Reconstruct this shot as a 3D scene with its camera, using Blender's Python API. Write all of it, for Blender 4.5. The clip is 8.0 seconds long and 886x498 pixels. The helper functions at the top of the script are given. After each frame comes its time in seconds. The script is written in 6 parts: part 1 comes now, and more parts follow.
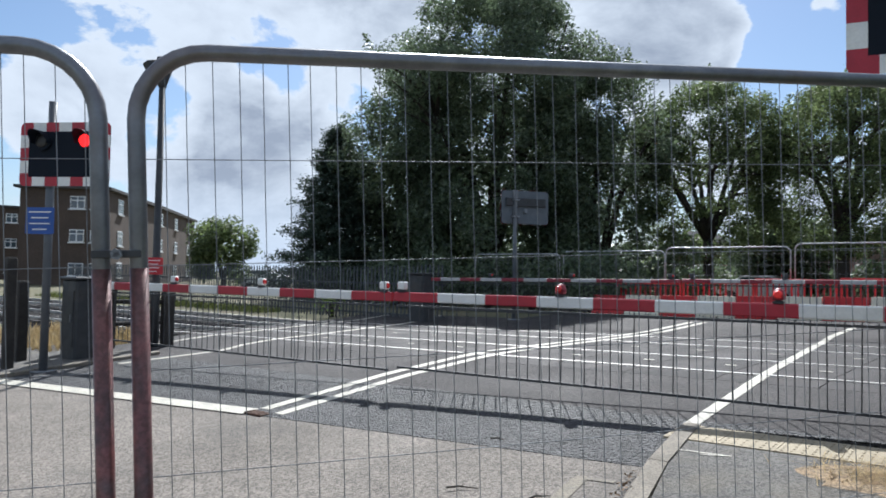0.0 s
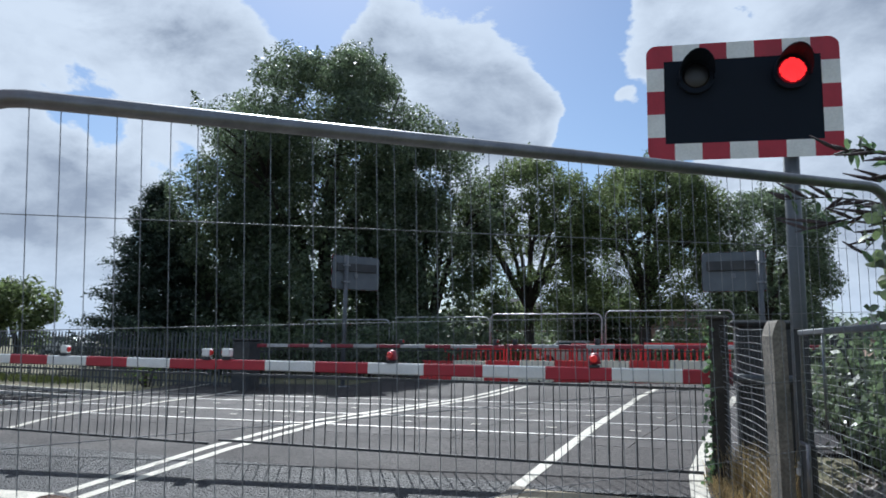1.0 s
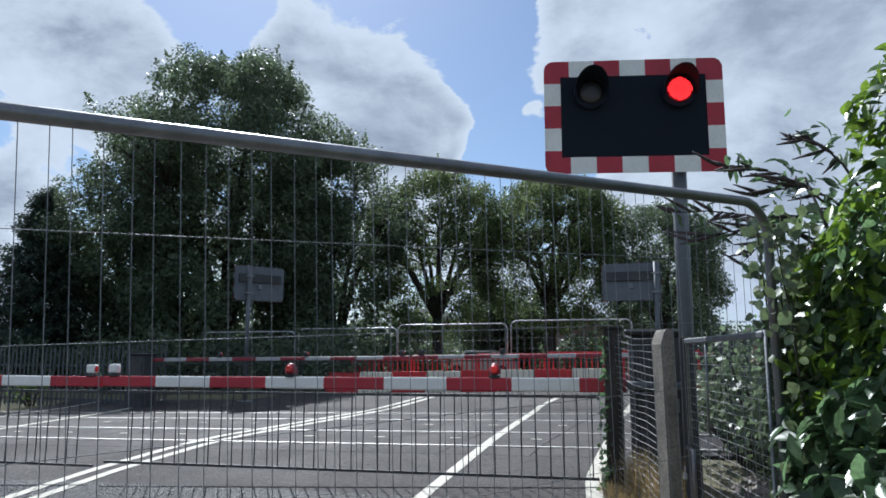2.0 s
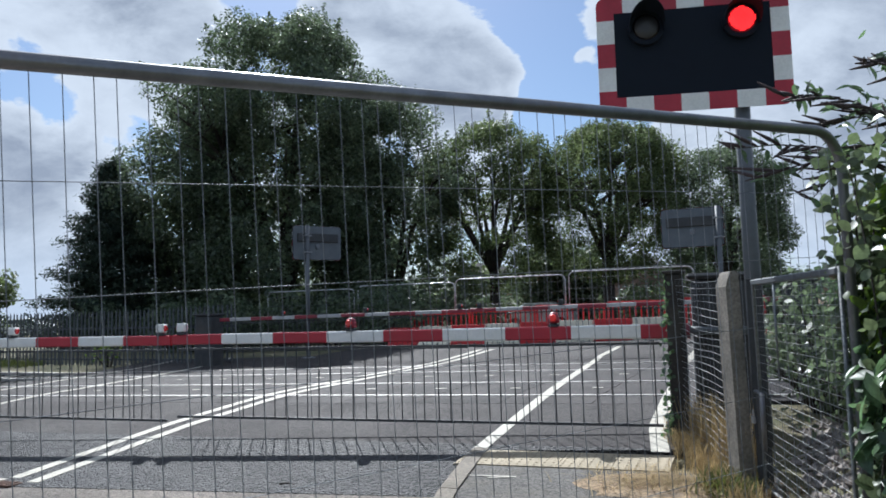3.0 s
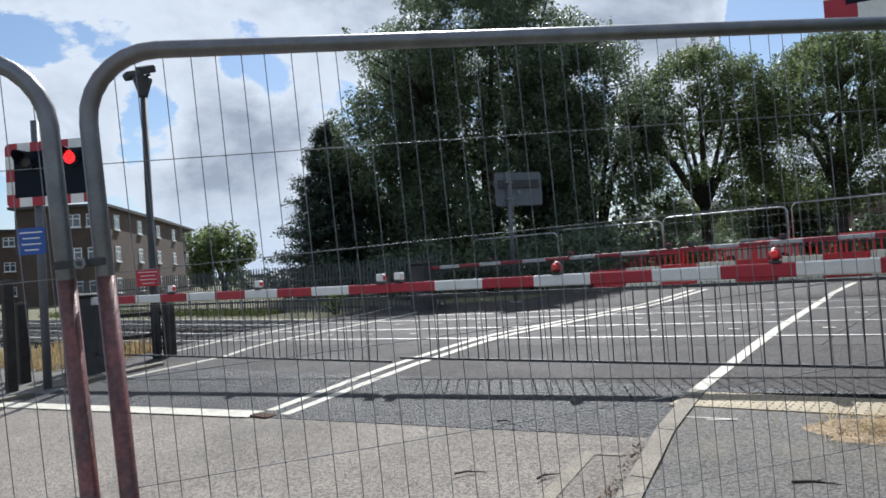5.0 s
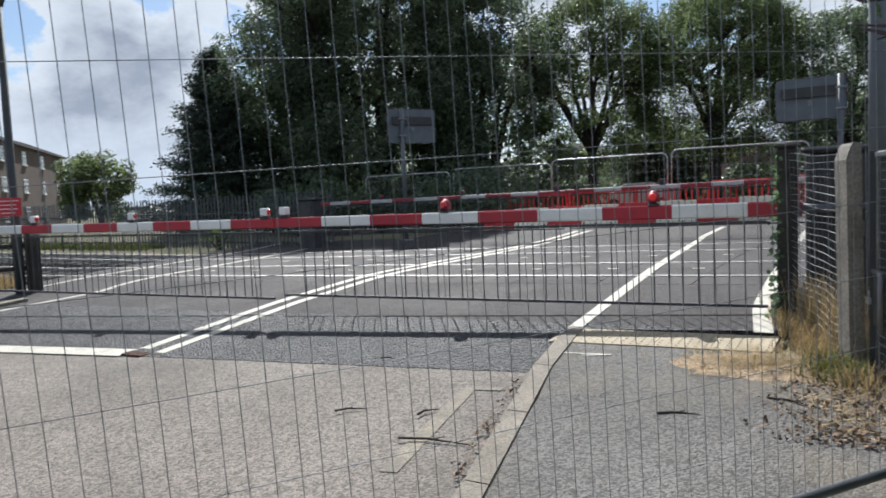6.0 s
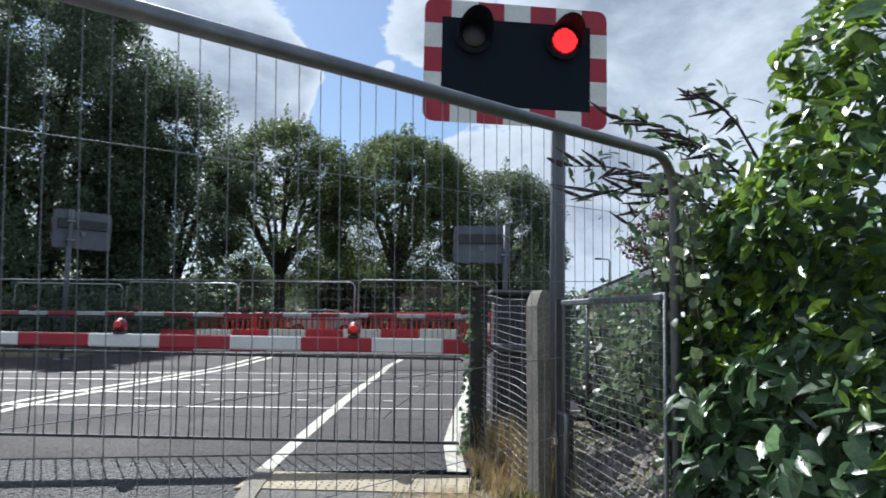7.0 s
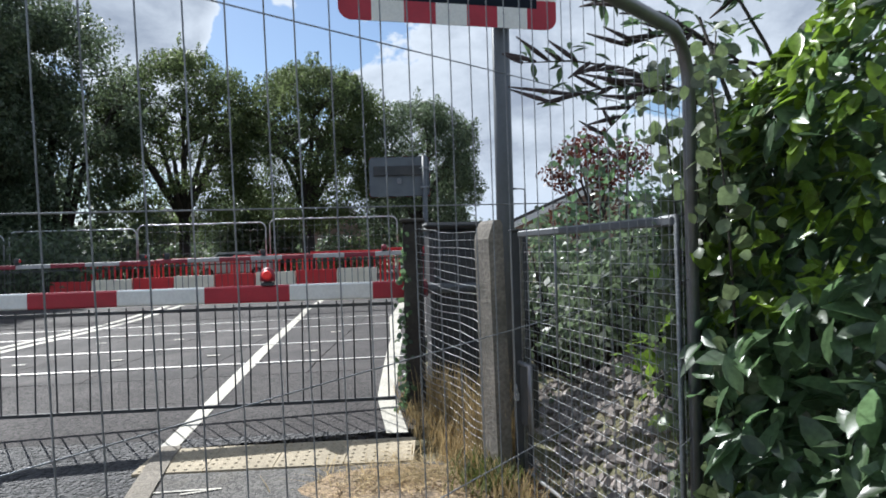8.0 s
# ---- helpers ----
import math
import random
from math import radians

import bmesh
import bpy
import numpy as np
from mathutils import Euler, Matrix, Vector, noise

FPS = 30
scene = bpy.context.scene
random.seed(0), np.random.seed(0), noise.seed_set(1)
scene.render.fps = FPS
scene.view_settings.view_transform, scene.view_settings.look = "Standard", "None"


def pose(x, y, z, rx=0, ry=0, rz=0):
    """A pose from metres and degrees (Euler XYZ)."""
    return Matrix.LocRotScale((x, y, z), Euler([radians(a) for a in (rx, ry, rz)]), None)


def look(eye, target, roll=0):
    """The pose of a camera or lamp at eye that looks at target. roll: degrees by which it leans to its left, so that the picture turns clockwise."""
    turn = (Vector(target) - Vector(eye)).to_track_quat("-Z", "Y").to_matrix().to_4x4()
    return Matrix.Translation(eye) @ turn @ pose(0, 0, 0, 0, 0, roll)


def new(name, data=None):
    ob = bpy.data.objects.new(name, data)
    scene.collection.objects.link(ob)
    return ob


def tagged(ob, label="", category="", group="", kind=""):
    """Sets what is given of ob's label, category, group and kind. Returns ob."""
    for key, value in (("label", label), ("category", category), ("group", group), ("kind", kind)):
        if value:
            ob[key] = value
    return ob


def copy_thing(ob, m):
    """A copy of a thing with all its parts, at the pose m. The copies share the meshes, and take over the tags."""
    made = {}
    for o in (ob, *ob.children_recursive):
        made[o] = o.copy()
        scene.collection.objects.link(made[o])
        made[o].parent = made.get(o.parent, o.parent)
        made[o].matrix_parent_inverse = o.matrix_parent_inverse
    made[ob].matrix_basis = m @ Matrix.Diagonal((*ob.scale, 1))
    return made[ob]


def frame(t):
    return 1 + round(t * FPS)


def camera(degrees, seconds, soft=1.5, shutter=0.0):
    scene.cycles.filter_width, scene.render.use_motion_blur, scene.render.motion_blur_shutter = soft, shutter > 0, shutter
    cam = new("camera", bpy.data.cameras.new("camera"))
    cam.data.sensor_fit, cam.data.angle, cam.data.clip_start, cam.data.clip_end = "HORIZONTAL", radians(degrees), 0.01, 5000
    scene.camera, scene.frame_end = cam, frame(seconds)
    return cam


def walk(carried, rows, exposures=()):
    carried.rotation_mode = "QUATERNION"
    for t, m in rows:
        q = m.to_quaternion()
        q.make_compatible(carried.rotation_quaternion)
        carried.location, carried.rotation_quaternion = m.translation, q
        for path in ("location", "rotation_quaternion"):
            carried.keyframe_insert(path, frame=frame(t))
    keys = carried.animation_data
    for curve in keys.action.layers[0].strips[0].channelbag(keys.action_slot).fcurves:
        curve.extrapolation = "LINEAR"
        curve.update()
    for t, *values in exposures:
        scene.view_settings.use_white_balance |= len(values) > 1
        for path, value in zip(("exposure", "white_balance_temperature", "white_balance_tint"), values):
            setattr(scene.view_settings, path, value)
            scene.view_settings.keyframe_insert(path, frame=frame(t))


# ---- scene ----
cam = camera(62.7, 8.0, soft=1.7, shutter=0.12)
PATH = [
    (0, (0.062, 0.194, 1.541), (-1.210, 1.736, 1.615), 1.09),
    (0.5, (0.036, 0.149, 1.547), (-1.029, 1.833, 1.721), 0.90),
    (1, (0.033, 0.185, 1.543), (-0.843, 1.964, 1.804), 0.91),
    (1.5, (0.058, 0.244, 1.570), (-0.640, 2.094, 1.871), 0.56),
    (1.7, (0.074, 0.253, 1.563), (-0.570, 2.121, 1.870), 0.24),
    (2.8, (0.095, 0.310, 1.532), (-0.638, 2.161, 1.731), -1.35),
    (3, (0.071, 0.323, 1.522), (-0.724, 2.150, 1.693), -1.48),
    (3.5, (0.055, 0.285, 1.520), (-0.888, 2.044, 1.644), -1.85),
    (4, (0.057, 0.278, 1.523), (-1.004, 1.971, 1.620), -2.55),
    (4.5, (0.082, 0.267, 1.524), (-1.118, 1.864, 1.609), -3.21),
    (4.7, (0.085, 0.259, 1.529), (-1.183, 1.803, 1.609), -3.26),
    (5.8, (0.072, 0.363, 1.492), (-1.088, 1.987, 1.359), -2.32),
    (6, (0.060, 0.388, 1.502), (-0.978, 2.091, 1.361), -2.22),
    (6.5, (-0.098, 0.444, 1.523), (-0.825, 2.306, 1.542), 0.47),
    (7, (-0.195, 0.673, 1.545), (-0.429, 2.651, 1.733), 1.19),
    (7.5, (-0.225, 1.034, 1.532), (-0.240, 3.027, 1.699), -3.25),
    (8, (-0.390, 1.474, 1.568), (-0.387, 3.474, 1.577), -1.51),
]
walk(cam, [(t, look(eye, target, roll)) for t, eye, target, roll in PATH],
     [(0, 0.58, 5750, 8), (1.5, 0.38, 5550, 7), (3.0, 0.46, 5650, 8), (4.5, 0.52, 5750, 8), (5.8, 0.54, 5950, 9), (7, 0.58, 5700, 7), (8, 0.64, 5850, 8)])

# ---- world, sun ----
SUN_AZ, SUN_EL = 35.5, 44.6   # degrees left of the road's direction (+y), and above the horizon
world = bpy.data.worlds.new("sky")
scene.world = world
world.use_nodes = True
wn, wl = world.node_tree.nodes, world.node_tree.links
wn.clear()
w_out = wn.new("ShaderNodeOutputWorld")
w_bg = wn.new("ShaderNodeBackground")
w_sky = wn.new("ShaderNodeTexSky")
w_sky.sky_type, w_sky.sun_disc = "NISHITA", False
w_sky.sun_elevation, w_sky.sun_rotation = radians(SUN_EL), radians(-SUN_AZ)
w_sky.air_density, w_sky.dust_density, w_sky.ozone_density = 1.0, 0.6, 1.6
w_co = wn.new("ShaderNodeTexCoord")
w_sep = wn.new("ShaderNodeSeparateXYZ")
wl.new(w_co.outputs["Generated"], w_sep.inputs[0])


def wmath(op, a, b=None, clamp=False):
    n = wn.new("ShaderNodeMath")
    n.operation, n.use_clamp = op, clamp
    for i, v in enumerate((a, b)):
        if v is None:
            continue
        if isinstance(v, (int, float)):
            n.inputs[i].default_value = v
        else:
            wl.new(v, n.inputs[i])
    return n.outputs[0]


# clouds: puffy noise over the sky's directions, flattened towards the horizon
w_map = wn.new("ShaderNodeMapping")
w_map.inputs["Location"].default_value = (1.35, 0.4, 0.2)
w_map.inputs["Scale"].default_value = (1.0, 1.0, 1.75)
wl.new(w_co.outputs["Generated"], w_map.inputs[0])


def wnoise(scale, detail, rough, dist=0.0):
    n = wn.new("ShaderNodeTexNoise")
    n.inputs["Scale"].default_value, n.inputs["Detail"].default_value = scale, detail
    n.inputs["Roughness"].default_value, n.inputs["Distortion"].default_value = rough, dist
    wl.new(w_map.outputs[0], n.inputs["Vector"])
    return n.outputs[0]


def wramp(src, a, b, ca=(0, 0, 0, 1), cb=(1, 1, 1, 1)):
    n = wn.new("ShaderNodeValToRGB")
    n.color_ramp.elements[0].position, n.color_ramp.elements[1].position = a, b
    n.color_ramp.elements[0].color, n.color_ramp.elements[1].color = ca, cb
    wl.new(src, n.inputs[0])
    return n.outputs[0]


def wmix(fac, a, b):
    n = wn.new("ShaderNodeMix")
    n.data_type = "RGBA"
    wl.new(fac, n.inputs[0])
    for i, v in ((6, a), (7, b)):
        if isinstance(v, tuple):
            n.inputs[i].default_value = v
        else:
            wl.new(v, n.inputs[i])
    return n.outputs[2]


def wblob(az, el, r0, r1, amount):
    """A rise or dip of the cloud cover round one direction (degrees left of the road, above the horizon): full within r0, none past r1."""
    v = wn.new("ShaderNodeVectorMath")
    v.operation = "DOT_PRODUCT"
    a, e = radians(az), radians(el)
    v.inputs[1].default_value = (-math.sin(a) * math.cos(e), math.cos(a) * math.cos(e), math.sin(e))
    wl.new(w_co.outputs["Generated"], v.inputs[0])
    n = wn.new("ShaderNodeMapRange")
    n.interpolation_type = "SMOOTHSTEP"
    n.inputs[1].default_value, n.inputs[2].default_value = math.cos(radians(r1)), math.cos(radians(r0))
    n.inputs[3].default_value, n.inputs[4].default_value = 0.0, amount
    wl.new(v.outputs["Value"], n.inputs[0])
    return n.outputs[0]


cover = wnoise(3.4, 14.0, 0.60, 0.15)
for blob in ((53, 24, 4, 14, 0.16), (45, 19, 1, 6, 0.08), (30, 22.3, 1, 6, 0.14), (26, 18.6, 1, 4.5, 0.15), (21, 17.6, 1.5, 5, 0.17), (3, 27, 3, 11, 0.15), (-9, 23, 3, 10, 0.16),
             (-8, 12, 2, 8, 0.14), (-18, 20, 6, 16, 0.14), (11.8, 18.6, 0.2, 1.6, 0.16), (54, 10.5, 1, 6, 0.10), (69, 11.5, 1, 5, 0.12), (55, 4, 2, 9, 0.08),
             (38, 26, 0.5, 5, -0.13), (16, 25, 2, 7, -0.20), (12, 15.5, 2.5, 6.5, -0.20), (27, 27.5, 1, 5, -0.10), (-4.6, 17, 0.5, 3.5, -0.15), (71, 16, 1, 5, -0.12),
             (53.6, 14.2, 0.5, 3.5, -0.13), (60.5, 11, 0.5, 4, -0.12), (5, 17, 1, 5, -0.10)):
    cover = wmath("ADD", cover, wblob(*blob))
folds = wnoise(6.5, 10.0, 0.60, 0.3)
cloud_mask = wramp(cover, 0.475, 0.505)
belly = wmath("MULTIPLY", wramp(cover, 0.505, 0.66), wramp(folds, 0.36, 0.68))
cloud_col = wmix(belly, (7.7, 8.0, 8.4, 1), (3.7, 4.05, 4.7, 1))
w_mix = wmix(cloud_mask, w_sky.outputs[0], cloud_col)
haze = wramp(w_sep.outputs[2], 0.0, 0.13, (0.75, 0.75, 0.75, 1), (0, 0, 0, 1))
w_mix = wmix(haze, w_mix, (5.8, 6.6, 7.7, 1))
wl.new(w_mix, w_bg.inputs[0])
w_bg.inputs[1].default_value = 0.07
wl.new(w_bg.outputs[0], w_out.inputs[0])

sun = new("sun", bpy.data.lights.new("sun", "SUN"))
sun.data.energy, sun.data.angle, sun.data.color = 5.0, radians(0.53), (1.0, 0.95, 0.87)
sun_dir = Vector((-math.sin(radians(SUN_AZ)) * math.cos(radians(SUN_EL)), math.cos(radians(SUN_AZ)) * math.cos(radians(SUN_EL)), math.sin(radians(SUN_EL))))
sun.matrix_world = look(sun_dir * 60, (0, 0, 0))

# ---- materials ----


def mat(name, c1, c2, scale=6.0, rough=0.7, metal=0.0, bump=0.15, fine=60.0, wear=None, wear_amt=0.3, per_object=0.0, island=0.0, bump_dist=0.01,
        trans=0.0, spec=0.5, wear_scale=1.3, speck=0.21, stone=0.0):
    """Surface with a coarse and a fine variation at world size, relief, and stains or wear of their own shape."""
    m = bpy.data.materials.new(name)
    m.use_nodes = True
    nd, lk = m.node_tree.nodes, m.node_tree.links
    bs = nd["Principled BSDF"]
    geo = nd.new("ShaderNodeNewGeometry")

    def noise_node(s, det=4.0, r=0.55):
        n = nd.new("ShaderNodeTexNoise")
        n.inputs["Scale"].default_value, n.inputs["Detail"].default_value, n.inputs["Roughness"].default_value = s, det, r
        lk.new(geo.outputs["Position"], n.inputs["Vector"])
        return n.outputs[0]

    def ramp(src, a, b):
        n = nd.new("ShaderNodeMapRange")
        n.inputs[1].default_value, n.inputs[2].default_value = a, b
        lk.new(src, n.inputs[0])
        return n.outputs[0]

    def mix(fac, a, b, kind="MIX"):
        n = nd.new("ShaderNodeMix")
        n.data_type, n.blend_type = "RGBA", kind
        for i, v in ((0, fac), (6, a), (7, b)):
            if isinstance(v, tuple):
                n.inputs[i].default_value = (*v, 1) if len(v) == 3 else v
            elif isinstance(v, float):
                n.inputs[i].default_value = v
            else:
                lk.new(v, n.inputs[i])
        return n.outputs[2]

    coarse, grain = noise_node(scale), noise_node(fine, 3.0)
    if stone:
        # single chippings: a shade for each, and rounded tops
        vo = nd.new("ShaderNodeTexVoronoi")
        vo.inputs["Scale"].default_value = stone
        lk.new(geo.outputs["Position"], vo.inputs["Vector"])
        shade = nd.new("ShaderNodeSeparateXYZ")
        lk.new(vo.outputs["Color"], shade.inputs[0])
        grain = mix(0.5, grain, shade.outputs[0])
        dome = nd.new("ShaderNodeMath")
        dome.operation = "SUBTRACT"
        dome.inputs[0].default_value = 1.0
        lk.new(vo.outputs["Distance"], dome.inputs[1])
    col = mix(ramp(coarse, 0.3, 0.7), c1, c2)
    g = ramp(grain, 0.36, 0.64)
    lowmix = nd.new("ShaderNodeMapRange")
    lowmix.inputs[3].default_value, lowmix.inputs[4].default_value = 1 - speck, 1 + speck
    lk.new(g, lowmix.inputs[0])
    sc = nd.new("ShaderNodeVectorMath")
    sc.operation = "SCALE"
    lk.new(col, sc.inputs[0])
    lk.new(lowmix.outputs[0], sc.inputs["Scale"])
    col = sc.outputs[0]
    if wear:
        w = ramp(noise_node(wear_scale, 6.0, 0.65), 0.52, 0.68)
        wm = nd.new("ShaderNodeMath")
        wm.operation = "MULTIPLY"
        wm.inputs[1].default_value = wear_amt
        lk.new(w, wm.inputs[0])
        col = mix(wm.outputs[0], col, wear)
    for amount, source in ((per_object, "obj"), (island, "isl")):
        if amount:
            rnd = nd.new("ShaderNodeObjectInfo").outputs["Random"] if source == "obj" else geo.outputs["Random Per Island"]
            mr = nd.new("ShaderNodeMapRange")
            mr.inputs[3].default_value, mr.inputs[4].default_value = 1 - amount, 1 + amount
            lk.new(rnd, mr.inputs[0])
            s2 = nd.new("ShaderNodeVectorMath")
            s2.operation = "SCALE"
            lk.new(col, s2.inputs[0])
            lk.new(mr.outputs[0], s2.inputs["Scale"])
            col = s2.outputs[0]
    lk.new(col, bs.inputs["Base Color"])
    rr = nd.new("ShaderNodeMapRange")
    rr.inputs[3].default_value, rr.inputs[4].default_value = max(0.02, rough - 0.12), min(1.0, rough + 0.12)
    lk.new(coarse, rr.inputs[0])
    lk.new(rr.outputs[0], bs.inputs["Roughness"])
    bs.inputs["Metallic"].default_value = metal
    bs.inputs["Specular IOR Level"].default_value = spec
    if trans:
        tr = nd.new("ShaderNodeBsdfTranslucent")
        lk.new(col, tr.inputs[0])
        ms = nd.new("ShaderNodeMixShader")
        ms.inputs[0].default_value = trans
        lk.new(bs.outputs[0], ms.inputs[1])
        lk.new(tr.outputs[0], ms.inputs[2])
        lk.new(ms.outputs[0], nd["Material Output"].inputs[0])
    if bump:
        b = nd.new("ShaderNodeBump")
        b.inputs["Strength"].default_value, b.inputs["Distance"].default_value = bump, bump_dist
        lk.new(dome.outputs[0] if stone else grain, b.inputs["Height"])
        lk.new(b.outputs[0], bs.inputs["Normal"])
    return m


def glow(name, color, strength):
    m = bpy.data.materials.new(name)
    m.use_nodes = True
    bs = m.node_tree.nodes["Principled BSDF"]
    bs.inputs["Base Color"].default_value = (*color, 1)
    bs.inputs["Emission Color"].default_value = (*color, 1)
    bs.inputs["Emission Strength"].default_value = strength
    return m


def glass(name, tint, rough=0.05):
    m = bpy.data.materials.new(name)
    m.use_nodes = True
    bs = m.node_tree.nodes["Principled BSDF"]
    bs.inputs["Base Color"].default_value = (*tint, 1)
    bs.inputs["Roughness"].default_value = rough
    bs.inputs["Specular IOR Level"].default_value = 0.8
    return m


GALV = mat("galvanised steel", (0.23, 0.24, 0.26), (0.15, 0.155, 0.17), 9, 0.42, 0.75, 0.05, 90, (0.20, 0.15, 0.13), 0.45, speck=0.05)
GALV_OLD = mat("weathered galvanised steel", (0.30, 0.31, 0.32), (0.20, 0.21, 0.22), 9, 0.55, 0.6, 0.08, 90, (0.24, 0.15, 0.10), 0.4)
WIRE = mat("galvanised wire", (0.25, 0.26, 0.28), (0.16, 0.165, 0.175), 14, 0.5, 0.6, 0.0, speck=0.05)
# Paler than WIRE; on level mesh wires it stands in for their glint.
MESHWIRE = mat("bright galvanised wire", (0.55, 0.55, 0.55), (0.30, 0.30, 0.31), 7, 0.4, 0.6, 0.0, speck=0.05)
SIGNBACK = mat("grey board back", (0.13, 0.145, 0.16), (0.10, 0.112, 0.125), 4, 0.55, 0.1, 0.05, speck=0.05)
RUSTY = mat("rusty iron cover", (0.12, 0.055, 0.03), (0.07, 0.04, 0.03), 14, 0.8, 0.3, 0.5)
TWIG = mat("dead twig", (0.05, 0.038, 0.03), (0.035, 0.028, 0.022), 20, 0.9, 0, 0.3)
DEADLEAF = mat("dead brown leaves", (0.24, 0.145, 0.075), (0.15, 0.095, 0.055), 8, 0.85, 0, 0.2, island=0.5)
DULLRED = mat("dull red coat on steel", (0.21, 0.080, 0.072), (0.095, 0.060, 0.058), 12, 0.36, 0.45, 0.08, 80, (0.10, 0.095, 0.095), 0.8, wear_scale=5.0)
PALEM = mat("dull grey palisade steel", (0.10, 0.107, 0.115), (0.075, 0.08, 0.087), 6, 0.6, 0.4, 0.05)
ASPH_NEW = mat("new dark asphalt", (0.040, 0.037, 0.038), (0.027, 0.025, 0.026), 1.2, 0.66, 0, 1.0, 30, (0.056, 0.053, 0.051), 0.5, bump_dist=0.035, spec=0.5, speck=1.0, stone=42)
ASPH_OLD = mat("old pale asphalt", (0.215, 0.186, 0.158), (0.155, 0.135, 0.115), 0.9, 0.85, 0, 0.7, 26, (0.095, 0.086, 0.078), 0.5, bump_dist=0.010, wear_scale=0.8, speck=0.38, stone=80, spec=0.3)
ASPH_PATH = mat("grey footway asphalt", (0.143, 0.133, 0.121), (0.105, 0.098, 0.090), 1.4, 0.85, 0, 0.7, 30, (0.19, 0.16, 0.115), 0.4, bump_dist=0.010, speck=0.4, stone=85, spec=0.3)
ASPH_RAMP = mat("brown grey asphalt", (0.055, 0.047, 0.044), (0.040, 0.034, 0.033), 1.0, 0.8, 0, 0.8, 40, (0.031, 0.027, 0.026), 0.6, bump_dist=0.012, spec=0.35, speck=0.6, stone=75, wear_scale=0.7)
DECK = mat("crossing deck panel", (0.039, 0.032, 0.031), (0.026, 0.022, 0.022), 2.0, 0.78, 0, 0.5, 60, (0.074, 0.059, 0.052), 0.5, per_object=0.25, wear_scale=2.2, speck=0.45, stone=70, spec=0.3)
PAINT = mat("white road paint", (0.50, 0.465, 0.385), (0.40, 0.37, 0.305), 5, 0.65, 0, 0.3, 90, (0.27, 0.25, 0.215), 0.6, wear_scale=4.0, stone=110)
CREAM = mat("buff tactile paving", (0.38, 0.31, 0.205), (0.30, 0.25, 0.17), 3, 0.8, 0, 0.4, 70, (0.30, 0.25, 0.17), 0.5)
KERB = mat("concrete kerb", (0.225, 0.193, 0.150), (0.17, 0.146, 0.115), 4, 0.85, 0, 0.4, 60, (0.13, 0.112, 0.09), 0.5, per_object=0.08, stone=90)
CONC = mat("weathered concrete", (0.25, 0.222, 0.185), (0.17, 0.152, 0.128), 5, 0.9, 0, 0.6, 50, (0.10, 0.10, 0.085), 0.6, wear_scale=2.5)
DIRT = mat("earth and dry grass", (0.16, 0.13, 0.075), (0.10, 0.10, 0.045), 0.5, 0.95, 0, 0.9, 25, (0.055, 0.075, 0.025), 0.7, bump_dist=0.04)
SAND = mat("sandy soil washed over asphalt", (0.34, 0.235, 0.135), (0.22, 0.165, 0.105), 6, 0.95, 0, 0.6, 55, (0.14, 0.12, 0.095), 0.7, wear_scale=5.0, speck=0.35, stone=70)
GRASS_M = mat("dry grass blades", (0.46, 0.34, 0.17), (0.33, 0.25, 0.125), 4, 0.8, 0, 0, island=0.3, trans=0.3)
GREEN_GRASS = mat("green grass blades", (0.10, 0.13, 0.03), (0.16, 0.17, 0.05), 3, 0.8, 0, 0, island=0.3, trans=0.25)
RED = mat("red barrier paint", (0.40, 0.014, 0.032), (0.33, 0.012, 0.028), 6, 0.4, 0, 0.04, 60, (0.24, 0.03, 0.03), 0.4, speck=0.05)
# Darker copies of RED and WHITE: backlit shade put into the paint, plus wear.
RED_SHADED = mat("shaded red barrier paint", (0.26, 0.018, 0.035), (0.20, 0.016, 0.03), 6, 0.5, 0, 0.04, 60, (0.15, 0.05, 0.05), 0.5, speck=0.05)
WHITE_SHADED = mat("shaded white barrier paint", (0.48, 0.47, 0.46), (0.38, 0.37, 0.37), 6, 0.5, 0, 0.04, 60, (0.28, 0.26, 0.24), 0.5, speck=0.05)
WHITE = mat("white barrier paint", (0.78, 0.77, 0.74), (0.70, 0.69, 0.66), 6, 0.42, 0, 0.04, 60, (0.50, 0.47, 0.42), 0.4, speck=0.05)
ORANGE = mat("red barrier plastic", (0.62, 0.030, 0.036), (0.52, 0.025, 0.03), 4, 0.45, 0, 0.05, 60, (0.42, 0.06, 0.05), 0.3, trans=0.2, speck=0.05)
CREAMPL = mat("cream barrier plastic", (0.78, 0.72, 0.58), (0.70, 0.64, 0.50), 4, 0.5, 0, 0.05, 60, speck=0.05)
BLACK = mat("black signal board", (0.007, 0.011, 0.019), (0.010, 0.014, 0.023), 4, 0.8, 0, 0.05, speck=0.05, spec=0.2)
DARKM = mat("dark painted metal", (0.05, 0.052, 0.055), (0.035, 0.036, 0.038), 6, 0.6, 0.1, 0.1, 60, (0.10, 0.085, 0.07), 0.4, speck=0.05)
GREYBOX = mat("grey painted steel", (0.12, 0.128, 0.14), (0.09, 0.097, 0.107), 4, 0.5, 0.1, 0.05, speck=0.05)
TIMBER = mat("dark creosoted timber", (0.040, 0.034, 0.029), (0.025, 0.022, 0.019), 5, 0.88, 0, 0.6, 40, (0.085, 0.077, 0.064), 0.5)
BALLAST = mat("ballast stone", (0.042, 0.037, 0.038), (0.022, 0.020, 0.022), 3, 0.95, 0, 0.9, 30, island=0.5, bump_dist=0.05, spec=0.2)
